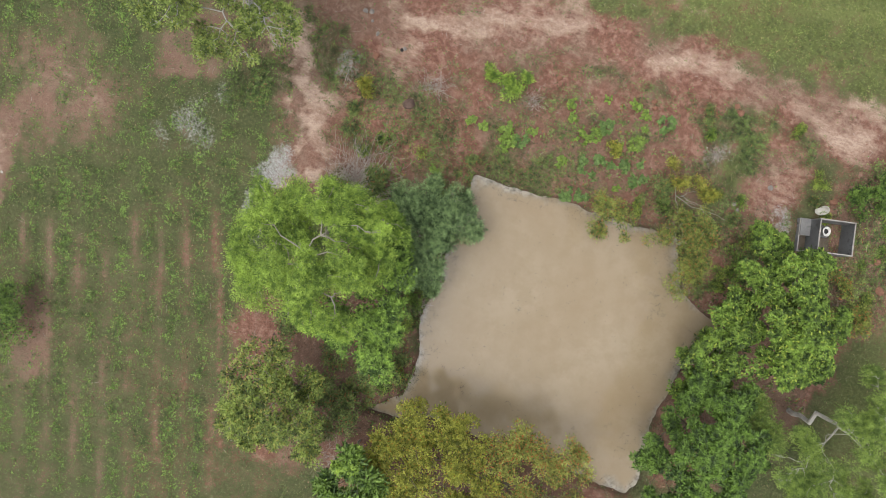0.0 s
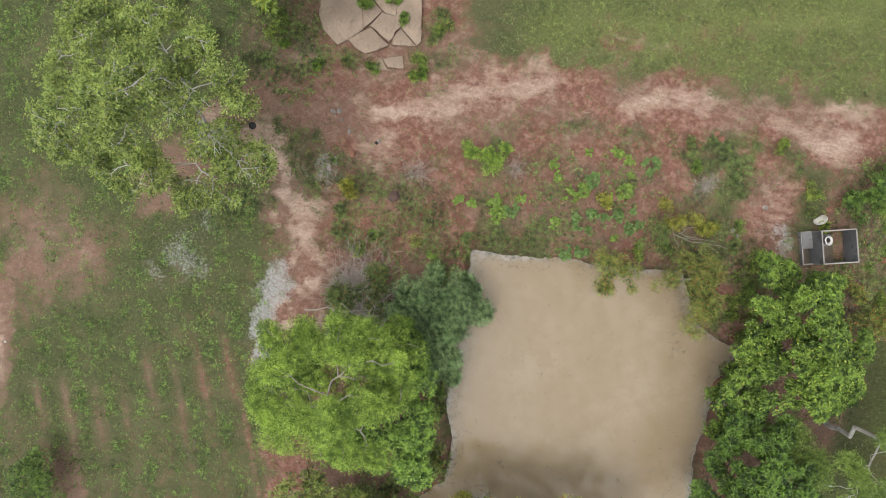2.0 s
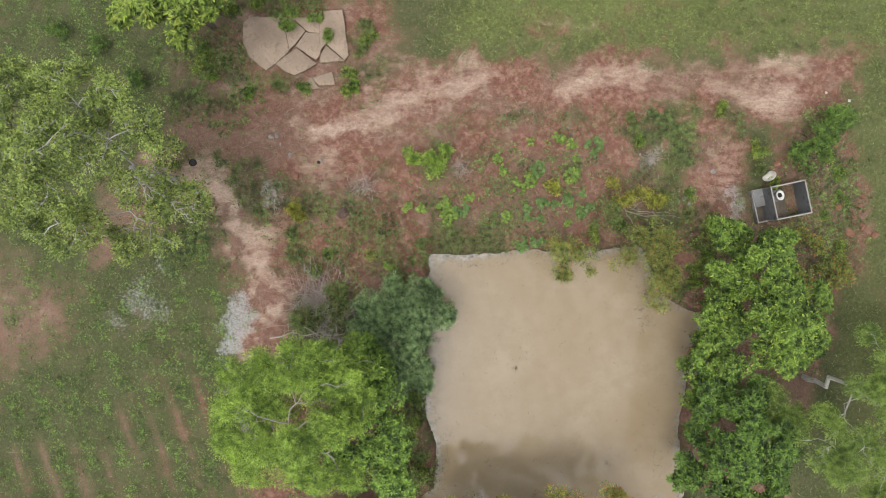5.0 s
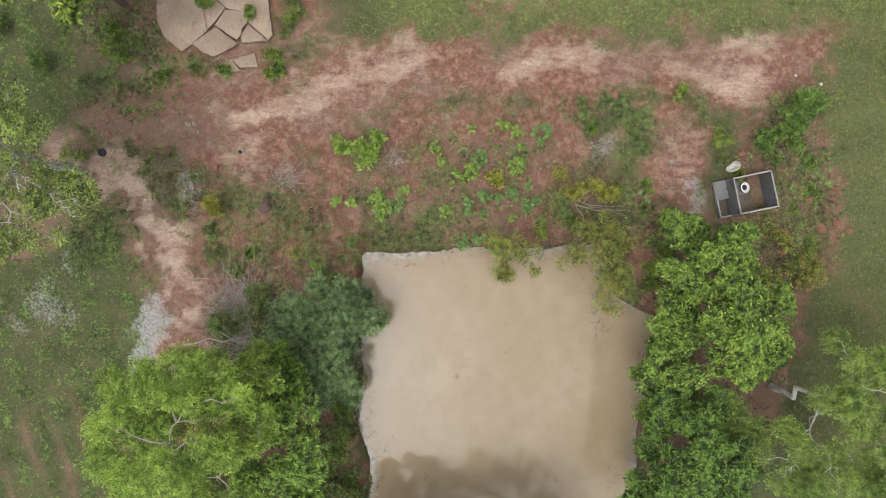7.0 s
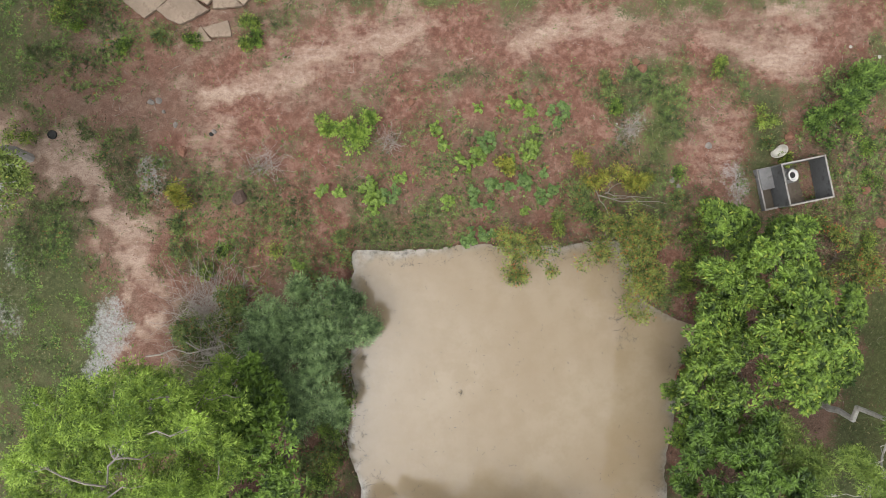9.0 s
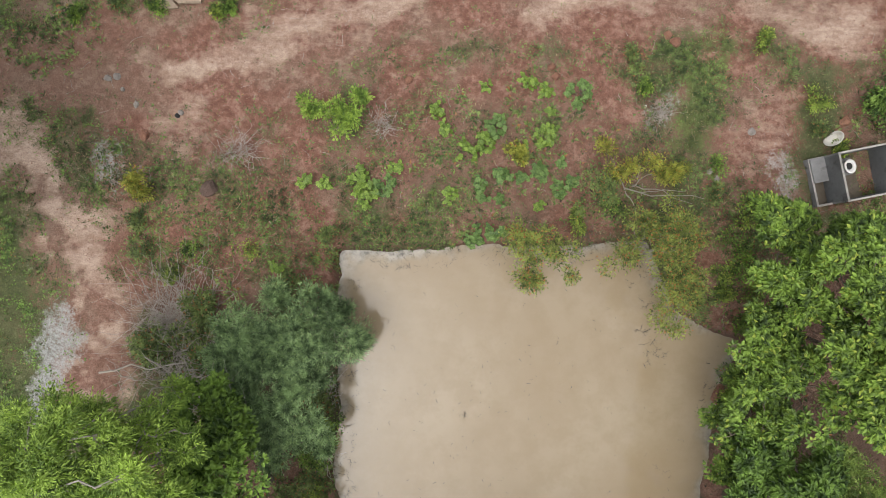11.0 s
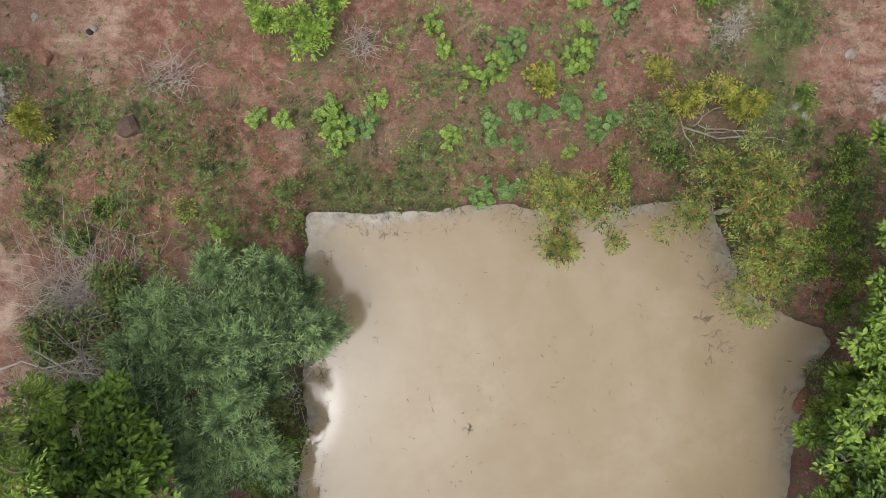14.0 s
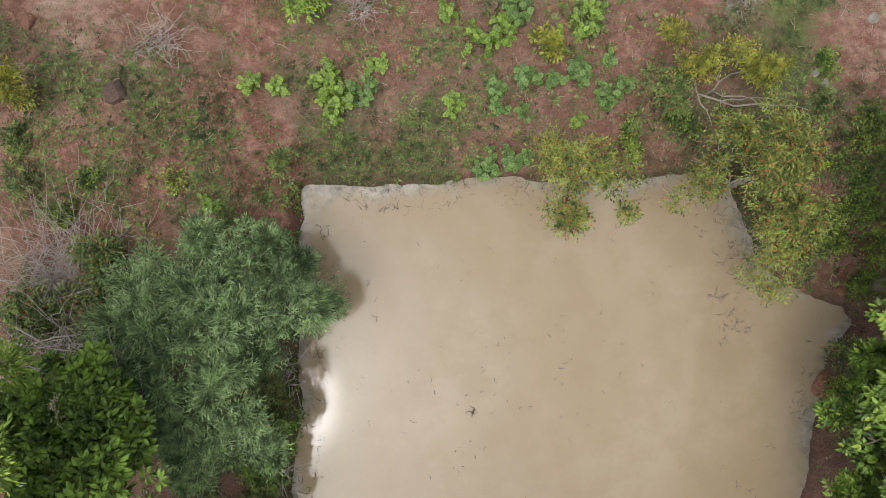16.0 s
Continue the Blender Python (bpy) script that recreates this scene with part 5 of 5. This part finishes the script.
def washroom():
    """An unroofed concrete washroom: a taller stall with a pan, and a low water tank beside it."""
    top = thing("washroom", (14.95, 6.22, 0.02), "roofless grey concrete washroom stall with toilet and water tank", "outhouse")
    top.rotation_euler = (0, 0, radians(13.6))
    W, D, H, T, LOW, AW = 0.73, 0.69, 1.0, 0.05, 0.36, 0.44
    block("floor_slab", -W, W, -D, D, -0.15, 0.05, MUD_FLOOR, top, "brown muddy cement floor")
    for name, c in (("wall", (-W, W, D - T, D)), ("wall", (-W, W, -D, -D + T)), ("wall", (W - T, W, -D + T, D - T)), ("wall", (-W, -W + T, -D + T, D - T))):
        # the two side walls take the cement with shade painted in
        wall = block(name, *c, -0.15, H, CEMENT_DARK if c[1] - c[0] < 0.2 else CEMENT, top)
        grow = 0.002
        block("coping", c[0] - grow, c[1] + grow, c[2] - grow, c[3] + grow, H, H + 0.025, COPING, wall, "pale cement coping")
    x0 = -W - AW
    tank = block("tank_floor", x0, -W, -D, D, -0.15, 0.16, MUD_FLOOR, top, "brown silted tank floor")
    for c in ((x0, x0 + T, -D, D), (x0 + T, -W, D - T, D), (x0 + T, -W, -D, -D + T)):
        wall = block("tank_wall", *c, -0.15, LOW, CEMENT, top)
        block("coping", c[0] - 0.004, c[1], c[2] - 0.004, c[3] + 0.004, LOW, LOW + 0.02, COPING, wall, "pale cement coping")
    block("tank_lid", x0 + 0.02, -W - 0.004, -0.02, D - 0.02, LOW + 0.022, LOW + 0.075, CEMENT, top, "flat grey cement lid")
    block("plinth", -0.28, 0.18, 0.03, 0.52, 0.05, 0.16, CEMENT, top, "small cement plinth")
    # the pan
    bowl = bmesh.new()
    rings = [(0.13, 0.15, 0.16), (0.15, 0.19, 0.34), (0.165, 0.215, 0.38), (0.165, 0.215, 0.40), (0.118, 0.165, 0.40), (0.10, 0.14, 0.34), (0.05, 0.07, 0.26)]
    loops = []
    for rx, ry, z in rings:
        loops.append([bowl.verts.new((-0.03 + rx * math.cos(a), 0.27 + ry * math.sin(a) * (1.0 if math.sin(a) < 0 else 0.9), z)) for a in np.linspace(0, 2 * math.pi, 24, endpoint=False)])
    for a, b in zip(loops, loops[1:]):
        for k in range(24):
            bowl.faces.new((a[k], a[(k + 1) % 24], b[(k + 1) % 24], b[k]))
    bowl.faces.new(loops[-1])
    bowl.faces.new(loops[0][::-1])
    for f in bowl.faces:
        f.smooth = True
    pan = part("toilet_pan", bowl, ENAMEL, top, "white glazed toilet pan")
    # an even black disc fills the middle of the pan
    dark = bmesh.new()
    bmesh.ops.create_circle(dark, cap_ends=True, segments=20, radius=0.10, matrix=Matrix.Translation((-0.03, 0.27, 0.335)))
    part("pan_water", dark, BLACK, pan, "black disc inside the pan")


washroom()


def tub():
    """A crushed white plastic tub lying beside the washroom."""
    bm = bmesh.new()
    rings = []
    for r, z in ((0.15, 0.0), (0.19, 0.02), (0.215, 0.17), (0.235, 0.2), (0.24, 0.215), (0.225, 0.215), (0.205, 0.18), (0.175, 0.04), (0.1, 0.03)):
        ring = []
        for a in np.linspace(0, 2 * math.pi, 26, endpoint=False):
            k = 1 - 0.45 * max(0.0, math.cos(a - 2.0)) ** 4
            ring.append(bm.verts.new((1.35 * r * k * math.cos(a), r * k * math.sin(a), z * (1 - 0.25 * max(0, math.cos(a - 2.0))))))
        rings.append(ring)
    for a, b in zip(rings, rings[1:]):
        for k in range(26):
            bm.faces.new((a[k], a[(k + 1) % 26], b[(k + 1) % 26], b[k])).smooth = True
    bm.faces.new(rings[-1])
    bm.faces.new(rings[0][::-1])
    ob = part("plastic_tub", bm, PLASTIC)
    ob.location, ob.rotation_euler, ob.scale = (14.5, 7.33, 0.06), (radians(12), radians(-14), radians(25)), (0.88, 0.88, 0.88)
    tagged(ob, "crushed dirty white plastic tub lying on the ground", "tub")


tub()


def black_pot():
    # a low round rim and floor, all of one even black
    at = (-9.5, 7.0, float(land(np.array(-9.5), np.array(7.0))))
    bm = bmesh.new()
    rings = []
    for r, z in ((0.15, -0.03), (0.15, 0.06), (0.143, 0.065), (0.137, 0.06), (0.13, 0.04), (0.02, 0.035)):
        rings.append([bm.verts.new((r * math.cos(a), r * math.sin(a), z)) for a in np.linspace(0, 2 * math.pi, 22, endpoint=False)])
    for a, b in zip(rings, rings[1:]):
        for k in range(22):
            bm.faces.new((a[k], a[(k + 1) % 22], b[(k + 1) % 22], b[k])).smooth = True
    bm.faces.new(rings[-1])
    ob = part("rubber_basin", bm, BLACK)
    ob.location = at
    tagged(ob, "shallow round black dish sunk in bare earth", "basin")


black_pot()
stone("earth_lump", -4.3, 7.2, 0.09, BLACK, "blackened lump of burnt earth", 360)
for k, (px, py, r) in enumerate([(17.9, 10.6, 0.06), (16.9, 10.9, 0.05), (-17.9, -3.6, 0.07), (9.1, 8.0, 0.05)]):
    stone("litter_scrap", px, py, r, PLASTIC, "scrap of white plastic litter on the ground", 370 + k, squash=0.4)


# ---- dead wood ----
def brush(name, px, py, z, reach, count, mat, label, seed, flat=0.35, thick=0.008, category="brushwood", bend=0.18, single=False):
    """A heap or raft of dead twigs."""
    rng = np.random.default_rng(seed)
    pieces = []
    stems = []
    for k in range(count):
        a = rng.uniform(0, 6.28)
        s = rng.normal(0, reach * 0.25, 2)
        e = s + reach * rng.uniform(0.4, 1.0) * np.array([math.cos(a), math.sin(a)])
        if single and k % 5:
            # a side twig leaves one of the stems
            s = stems[-1][rng.integers(1, 4)][:2]
            e = s + reach * rng.uniform(0.12, 0.5) * np.array([math.cos(a), math.sin(a)])
        line = bough(rng, (s[0], s[1], rng.uniform(0, 0.25) * flat), (e[0], e[1], rng.uniform(0, 1.0) * flat), bend, 5)
        if k % 5 == 0:
            stems.append(line)
        girth = thick * (rng.uniform(0.35, 1.0) if single else 1.0)
        pieces.append(tube(line, np.linspace(girth, girth * 0.3, 5), 4))
    if single:
        top = thing(name, (px, py, z), label, category, "twigs afloat")
        for piece in pieces:
            part("twig", joined([piece]), mat, top)
        return top
    ob = part(name, joined(pieces), mat)
    ob.location = (px, py, z)
    return tagged(ob, label, category, kind="stuff")


def lies(px, py):
    return float(land(np.array(px), np.array(py)))


brush("brushwood", -3.8, 1.35, lies(-3.8, 1.3), 1.9, 380, DRY_WOOD, "tangled heap of dry grey thorn brush", 1, 0.6, 0.008)
brush("brushwood", -3.3, -0.1, lies(-3.3, -0.1), 1.9, 90, DRY_WOOD, "bleached dead branches beside a shrub", 2, 1.3, 0.011)
brush("brushwood", 1.6, 7.15, lies(1.6, 7.1), 0.6, 70, DRY_WOOD, "small heap of dry grey brushwood", 3, 0.25, 0.006)
brush("brushwood", -2.4, 6.2, lies(-2.4, 6.2), 0.9, 90, DRY_WOOD, "dry grey brushwood spread over scrub", 4, 0.3, 0.006)
brush("brushwood", 9.5, 7.8, lies(9.5, 7.8), 0.5, 60, DRY_WOOD, "patch of dry grey brushwood on red soil", 5, 0.15, 0.006)
brush("brushwood", -0.6, -9.6, lies(-0.6, -9.6), 1.2, 80, DRY_WOOD, "dry grey brushwood under trees", 6, 0.3, 0.007)
brush("brushwood", 7.6, 4.35, lies(7.6, 4.3) - 0.05, 0.6, 60, WET_WOOD, "dark dead twigs caught on the bank", 7, 0.2, 0.007)
brush("brushwood", 10.3, 2.6, lies(10.3, 2.6), 0.8, 40, DRY_WOOD, "bare pale twigs hanging over the water", 8, 0.7, 0.007)
brush("brushwood", 0.35, -0.4, -0.35, 0.7, 30, DRY_WOOD, "dead stems leaning from the bank to the water", 9, 0.4, 0.010)
brush("brushwood", 0.3, -2.4, -0.35, 0.6, 40, DRY_WOOD, "dead stems leaning from the bank to the water", 19, 0.3, 0.008)
for k, (a, b, r) in enumerate([((8.5, 5.6, 0.35), (10.8, 5.4, 0.25), 0.022), ((8.8, 5.7, 0.3), (10.5, 5.25, 0.2), 0.016), ((8.3, 5.9, 0.5), (8.9, 5.0, 0.15), 0.02), ((9.0, 5.5, 0.3), (10.3, 5.6, 0.3), 0.014),
                               ((-5.9, -0.1, 0.5), (-3.2, 0.4, 1.2), 0.03), ((-4.4, 0.5, 1.1), (-2.0, -0.6, 0.9), 0.022)]):
    rng = np.random.default_rng(400 + k)
    ob = part("dead_branch", joined([tube(bough(rng, a, b, 0.06, 7), np.linspace(r, r * 0.4, 7), 6)]), BARK_PALE)
    tagged(ob, "bleached bare branch lying over the scrub", "branch")


def dead_shrub(px, py, crown, seed):
    """A leafless shrub: a few stems that fork into long thin bleached branches."""
    rng = np.random.default_rng(seed)
    foot = np.array([px, py, lies(px, py) - 0.05])
    top = thing("dead_shrub", foot, "leafless bleached shrub with long arching grey branches", "shrub")
    for tip in crown:
        tip = np.array(tip, float)
        stem = bough(rng, foot, tip, 0.05, 9, 0.16)
        pieces = [tube(stem - foot, np.linspace(0.024, 0.006, 9), 6)]
        for k in range(14):
            start = stem[rng.integers(3, 9)]
            way = rng.normal(0, 1, 3) * [1, 1, 0.3] + 0.7 * (tip - foot) / np.linalg.norm(tip - foot) * [1, 1, 0.2]
            pieces.append(tube(bough(rng, start, start + unit(way) * rng.uniform(0.3, 1.0), 0.10, 5) - foot, np.linspace(0.008, 0.002, 5), 4))
        part("limb", joined(pieces), DRY_WOOD, top)


dead_shrub(-3.3, -0.2, [(-1.0, -0.4, 3.0), (-1.9, 0.5, 3.0), (-2.0, -0.5, 2.9), (-4.4, 0.2, 2.2), (-2.9, 0.9, 2.4), (-1.4, 0.2, 3.1), (-3.4, 0.5, 2.5)], 451)
# twigs and leaves afloat
FLOAT = [(4.25, -1.15, 0.19, 30), (9.75, 1.0, 0.42, 40), (9.45, 1.5, 0.3, 22), (10.1, 0.8, 0.3, 14), (9.6, 2.2, 0.3, 12), (9.0, 2.9, 0.25, 10), (9.7, 0.45, 0.25, 12), (9.9, 1.65, 0.45, 22), (9.4, 2.4, 0.35, 12), (8.9, 3.6, 0.3, 10), (0.85, 1.9, 0.3, 12), (0.95, -2.6, 0.3, 12), (0.9, -3.8, 0.3, 10), (4.0, 3.6, 0.3, 10), (2.1, 0.8, 0.2, 7), (2.05, 1.6, 0.16, 5), (2.15, 3.05, 0.3, 12), (1.4, 3.3, 0.4, 14),
         (3.0, 3.45, 0.4, 10), (2.9, -4.4, 0.3, 8), (1.6, -4.2, 0.3, 12), (1.3, -5.2, 0.4, 14), (10.4, -4.8, 0.5, 20), (10.7, -1.6, 0.2, 3), (11.55, -0.1, 0.25, 14), (1.0, 2.6, 0.3, 10), (5.0, 3.7, 0.35, 10),
         (6.2, -3.6, 0.2, 8), (10.2, -2.5, 0.3, 10), (9.5, -4.3, 0.3, 12), (8.3, -5.0, 0.3, 10), (5.2, -5.1, 0.3, 10), (3.1, -5.2, 0.35, 14), (2.2, -4.6, 0.3, 10), (8.6, -0.9, 0.2, 6), (1.9, -6.2, 0.3, 10)]
for k, (px, py, reach, count) in enumerate(FLOAT):
    brush("floating_twigs", px, py, WATER_Z + 0.004, reach, count, WET_WOOD, "small raft of dark twigs afloat on muddy water", 500 + k, 0.03, 0.0055, "twigs", single=True)
rng = np.random.default_rng(77)
pieces = []
while len(pieces) < 190:
    px, py = rng.uniform(0.8, 12), rng.uniform(-6.4, 3.8)
    if rng.random() > 0.25 + 0.75 * float(fractal(np.array(px), np.array(py), 2.0, 4) > 0.52):
        continue
    if float(pond_distance(np.array(px), np.array(py))) > -0.25:
        continue
    a, s = rng.uniform(0, 6.28), rng.uniform(0.03, 0.13)
    line = bough(rng, (px, py, WATER_Z + 0.004), (px + s * math.cos(a), py + s * math.sin(a), WATER_Z + 0.012), 0.25, 4)
    pieces.append(tube(line, np.linspace(0.008, 0.002, 4) * rng.uniform(0.5, 1.4), 4))
# dead roots and twigs in the shallows along the northern and western banks
while len(pieces) < 950:
    px, py = rng.uniform(0.2, 11.5), rng.uniform(-6.8, 4.2)
    near = float(pond_distance(np.array(px), np.array(py)))
    if not -0.55 < near < 0.05 or float(fractal(np.array(px), np.array(py), 0.8, 6)) < 0.5:
        continue
    a, s = rng.uniform(0, 6.28), rng.uniform(0.05, 0.22)
    line = bough(rng, (px, py, WATER_Z + 0.003), (px + s * math.cos(a), py + s * math.sin(a), WATER_Z + 0.015), 0.22, 4)
    pieces.append(tube(line, np.linspace(0.008, 0.002, 4) * rng.uniform(0.5, 1.3), 3))
tagged(part("floating_debris", joined(pieces), WET_WOOD), "scattered dark twig ends and leaves on the pond", "debris", kind="stuff")


# ---- grass, weeds, pebbles and fallen twigs: what nobody could count ----
def scatter(seed, count, x0, x1, y0, y1, share):
    """Places on the ground, thinned by a share that depends on the cover there."""
    rng = np.random.default_rng(seed)
    px, py = rng.uniform(x0, x1, count), rng.uniform(y0, y1, count)
    ok = (rng.random(count) < share(px, py, ground_cover(px, py))) & (pond_distance(px, py) > 0.06)
    return rng, px[ok], py[ok]


def tufts(name, seed, count, area, share, per, length, width, rise, mat, label, broad=False):
    rng, px, py = scatter(seed, count, *area, share)
    size = rng.uniform(0.5, 1.3, len(px)) ** 1.3
    at = np.repeat(np.stack([px, py, land(px, py) - 0.01], -1), per, 0)
    a = rng.uniform(0, 2 * np.pi, len(at))
    out = np.stack([np.cos(a), np.sin(a), rng.uniform(0.2, 1.0, len(at)) * rise], -1)
    s = np.repeat(size, per)
    at = at + out * [1, 1, 0.3] * (0.03 * s)[:, None]
    v, f = leaf_cloud(rng, at, out, length * s, width * s, 0.2, broad)
    me = mesh_of(v, f)
    me.materials.append(mat)
    tagged(new(name, me), label, "grass", kind="stuff")


def scrub_share(x, y, c):
    """Where low scrub grows on the bank: thick on the western mound and along the northern edge of the water."""
    thick = 0.52 * spot(x, y, -3.2, 3.9, 3.0, 1.8, 0, 0.4) + 0.5 * spot(x, y, 2.2, 4.6, 1.8, 0.6, 8, 0.5) + 0.25 * spot(x, y, 10.9, 8.3, 0.6, 2.3, -18, 0.5)
    thick = thick + 0.45 * spot(x, y, 12.0, 4.5, 1.0, 1.6, 0, 0.5) + 0.2 * spot(x, y, 3.2, 6.8, 1.4, 1.2, 0, 0.6) + 0.25 * spot(x, y, 9.3, 9.4, 1.3, 0.7, 0, 0.6)
    thick = thick + 0.9 * spot(x, y, -6.3, 10.3, 1.7, 0.45, 0, 0.5) + 0.9 * spot(x, y, -2.6, 11.2, 0.8, 1.5, 0, 0.5) + 0.8 * spot(x, y, -8.8, 11.2, 1.3, 1.0, 0, 0.5) + 0.9 * spot(x, y, -6.0, 13.8, 1.9, 0.5, 0, 0.5)
    thick = thick + 0.6 * spot(x, y, 16.9, 6.3, 1.7, 3.4, 4, 0.4)
    return np.clip(c[0] * np.where((y < 10) & (x < 13.5), 0.8, 0.0) + 0.8 * thick + 0.02, 0, 1) * (1 - 0.8 * c[1])


ALL, BANK = (-21, 22, -12, 17), (-10.5, 18.5, 2.5, 14.5)
tufts("field_grass", 1, 95000, ALL, lambda x, y, c: c[0] * 0.8 * smooth(0.40, 0.6, fractal(x, y, 0.6, 4)) * (1 - fresh_turf(x, y)) * (1 - 0.8 * c[2]), 4, 0.11, 0.022, 0.8, GRASS_BLADE, "short patchy green grass over red soil")
tufts("verge_grass", 7, 42000, (-1, 22, 10, 17), lambda x, y, c: c[0] * np.minimum(1, 1.6 * fresh_turf(x, y)) * smooth(0.36, 0.56, fractal(x, y, 0.5, 2)), 4, 0.085, 0.020, 0.7, VERGE_BLADE, "fresh short mown grass of the field")


def weed_share(x, y, c):
    """Weeds stand thick along the field's rows and thin between them."""
    u, v, rows = field_rows(x, y)
    strip = 0.9 * band(x, y, [(-19.6, 9.0), (-19.2, 11.5), (-19.0, 14.0)], 0.35, 0.5)
    return np.clip(c[0] * smooth(0.36, 0.56, fractal(x, y, 0.4, 5)) * (0.22 + 0.78 * smooth(0.45, -0.45, rows)) * (1 - c[2]) + strip, 0, 1)


tufts("field_weeds", 2, 135000, (-21, -5.5, -15, 14), weed_share, 4, 0.072, 0.042, 0.5, FIELD_WEED, "low broad-leaved weeds in the field rows")
tufts("bank_weeds", 3, 180000, BANK, lambda x, y, c: scrub_share(x, y, c) * smooth(0.40, 0.58, fractal(x, y, 0.7, 6)), 5, 0.07, 0.034, 0.6, WEED_BLADE, "creeping green weeds on the red bank")
tufts("bank_grass", 4, 125000, BANK, lambda x, y, c: scrub_share(x, y, c) * smooth(0.38, 0.60, fractal(x, y, 0.6, 7)), 5, 0.13, 0.013, 0.8, GRASS_BLADE, "thin green and straw-coloured grass on the bank")
tufts("bank_edge_weeds", 10, 40000, (-1.6, 1.2, -7.5, 3.6), lambda x, y, c: 0.75 * smooth(0.42, 0.58, fractal(x, y, 0.6, 3)) * (pond_distance(x, y) < 1.6), 5, 0.075, 0.034, 0.7, LEAF_SHRUB, "leafy weeds crowding the western bank of the pond")
tufts("litter_leaves", 5, 90000, ALL, lambda x, y, c: c[3] * 0.9, 2, 0.10, 0.055, 0.15, LEAF_BROWN, "fallen dry brown leaves under the trees")
tufts("understorey", 6, 70000, ALL, lambda x, y, c: (c[3] > 0.3) * 0.8 * smooth(0.46, 0.62, fractal(x, y, 0.7, 1)), 6, 0.11, 0.055, 0.8, LEAF_SHRUB, "dark low undergrowth beneath the trees")
rng, px, py = scatter(8, 38000, *ALL, lambda x, y, c: np.clip(1 - c[0], 0, 1) * 0.4)
base = np.array([(1, 0, 0), (0, 1, 0), (-1, 0, 0), (0, -1, 0), (0, 0, 0.8), (0, 0, -0.6)], float)
tri = np.array([(0, 1, 4), (1, 2, 4), (2, 3, 4), (3, 0, 4), (1, 0, 5), (2, 1, 5), (3, 2, 5), (0, 3, 5)])
r = rng.uniform(0.006, 0.022, len(px)) * np.where(rng.random(len(px)) > 0.95, 1.8, 1.0)
v = base[None] * r[:, None, None] * rng.uniform(0.6, 1.3, (len(px), 6, 1)) + np.stack([px, py, land(px, py)], -1)[:, None]
f = (np.arange(len(px))[:, None, None] * 6 + tri[None]).reshape(-1, 3)
me = mesh_of(v.reshape(-1, 3), f)
me.materials.append(LATERITE)
tagged(new("pebbles", me), "scattered small reddish pebbles and clods", "pebbles", kind="stuff")
rng, px, py = scatter(9, 2600, *ALL, lambda x, y, c: np.clip(1.1 - c[0], 0, 1) * 0.5)
pieces = []
for qx, qy in zip(px, py):
    a, s, g = rng.uniform(0, 6.28), rng.uniform(0.1, 0.4), lies(qx, qy) + 0.012
    pieces.append(tube(bough(rng, (qx, qy, g), (qx + s * math.cos(a), qy + s * math.sin(a), g + 0.02), 0.12, 4), np.linspace(0.006, 0.003, 4), 3))
tagged(part("fallen_twigs", joined(pieces), DRY_WOOD), "thin dry twigs strewn on bare soil", "twigs", kind="stuff")
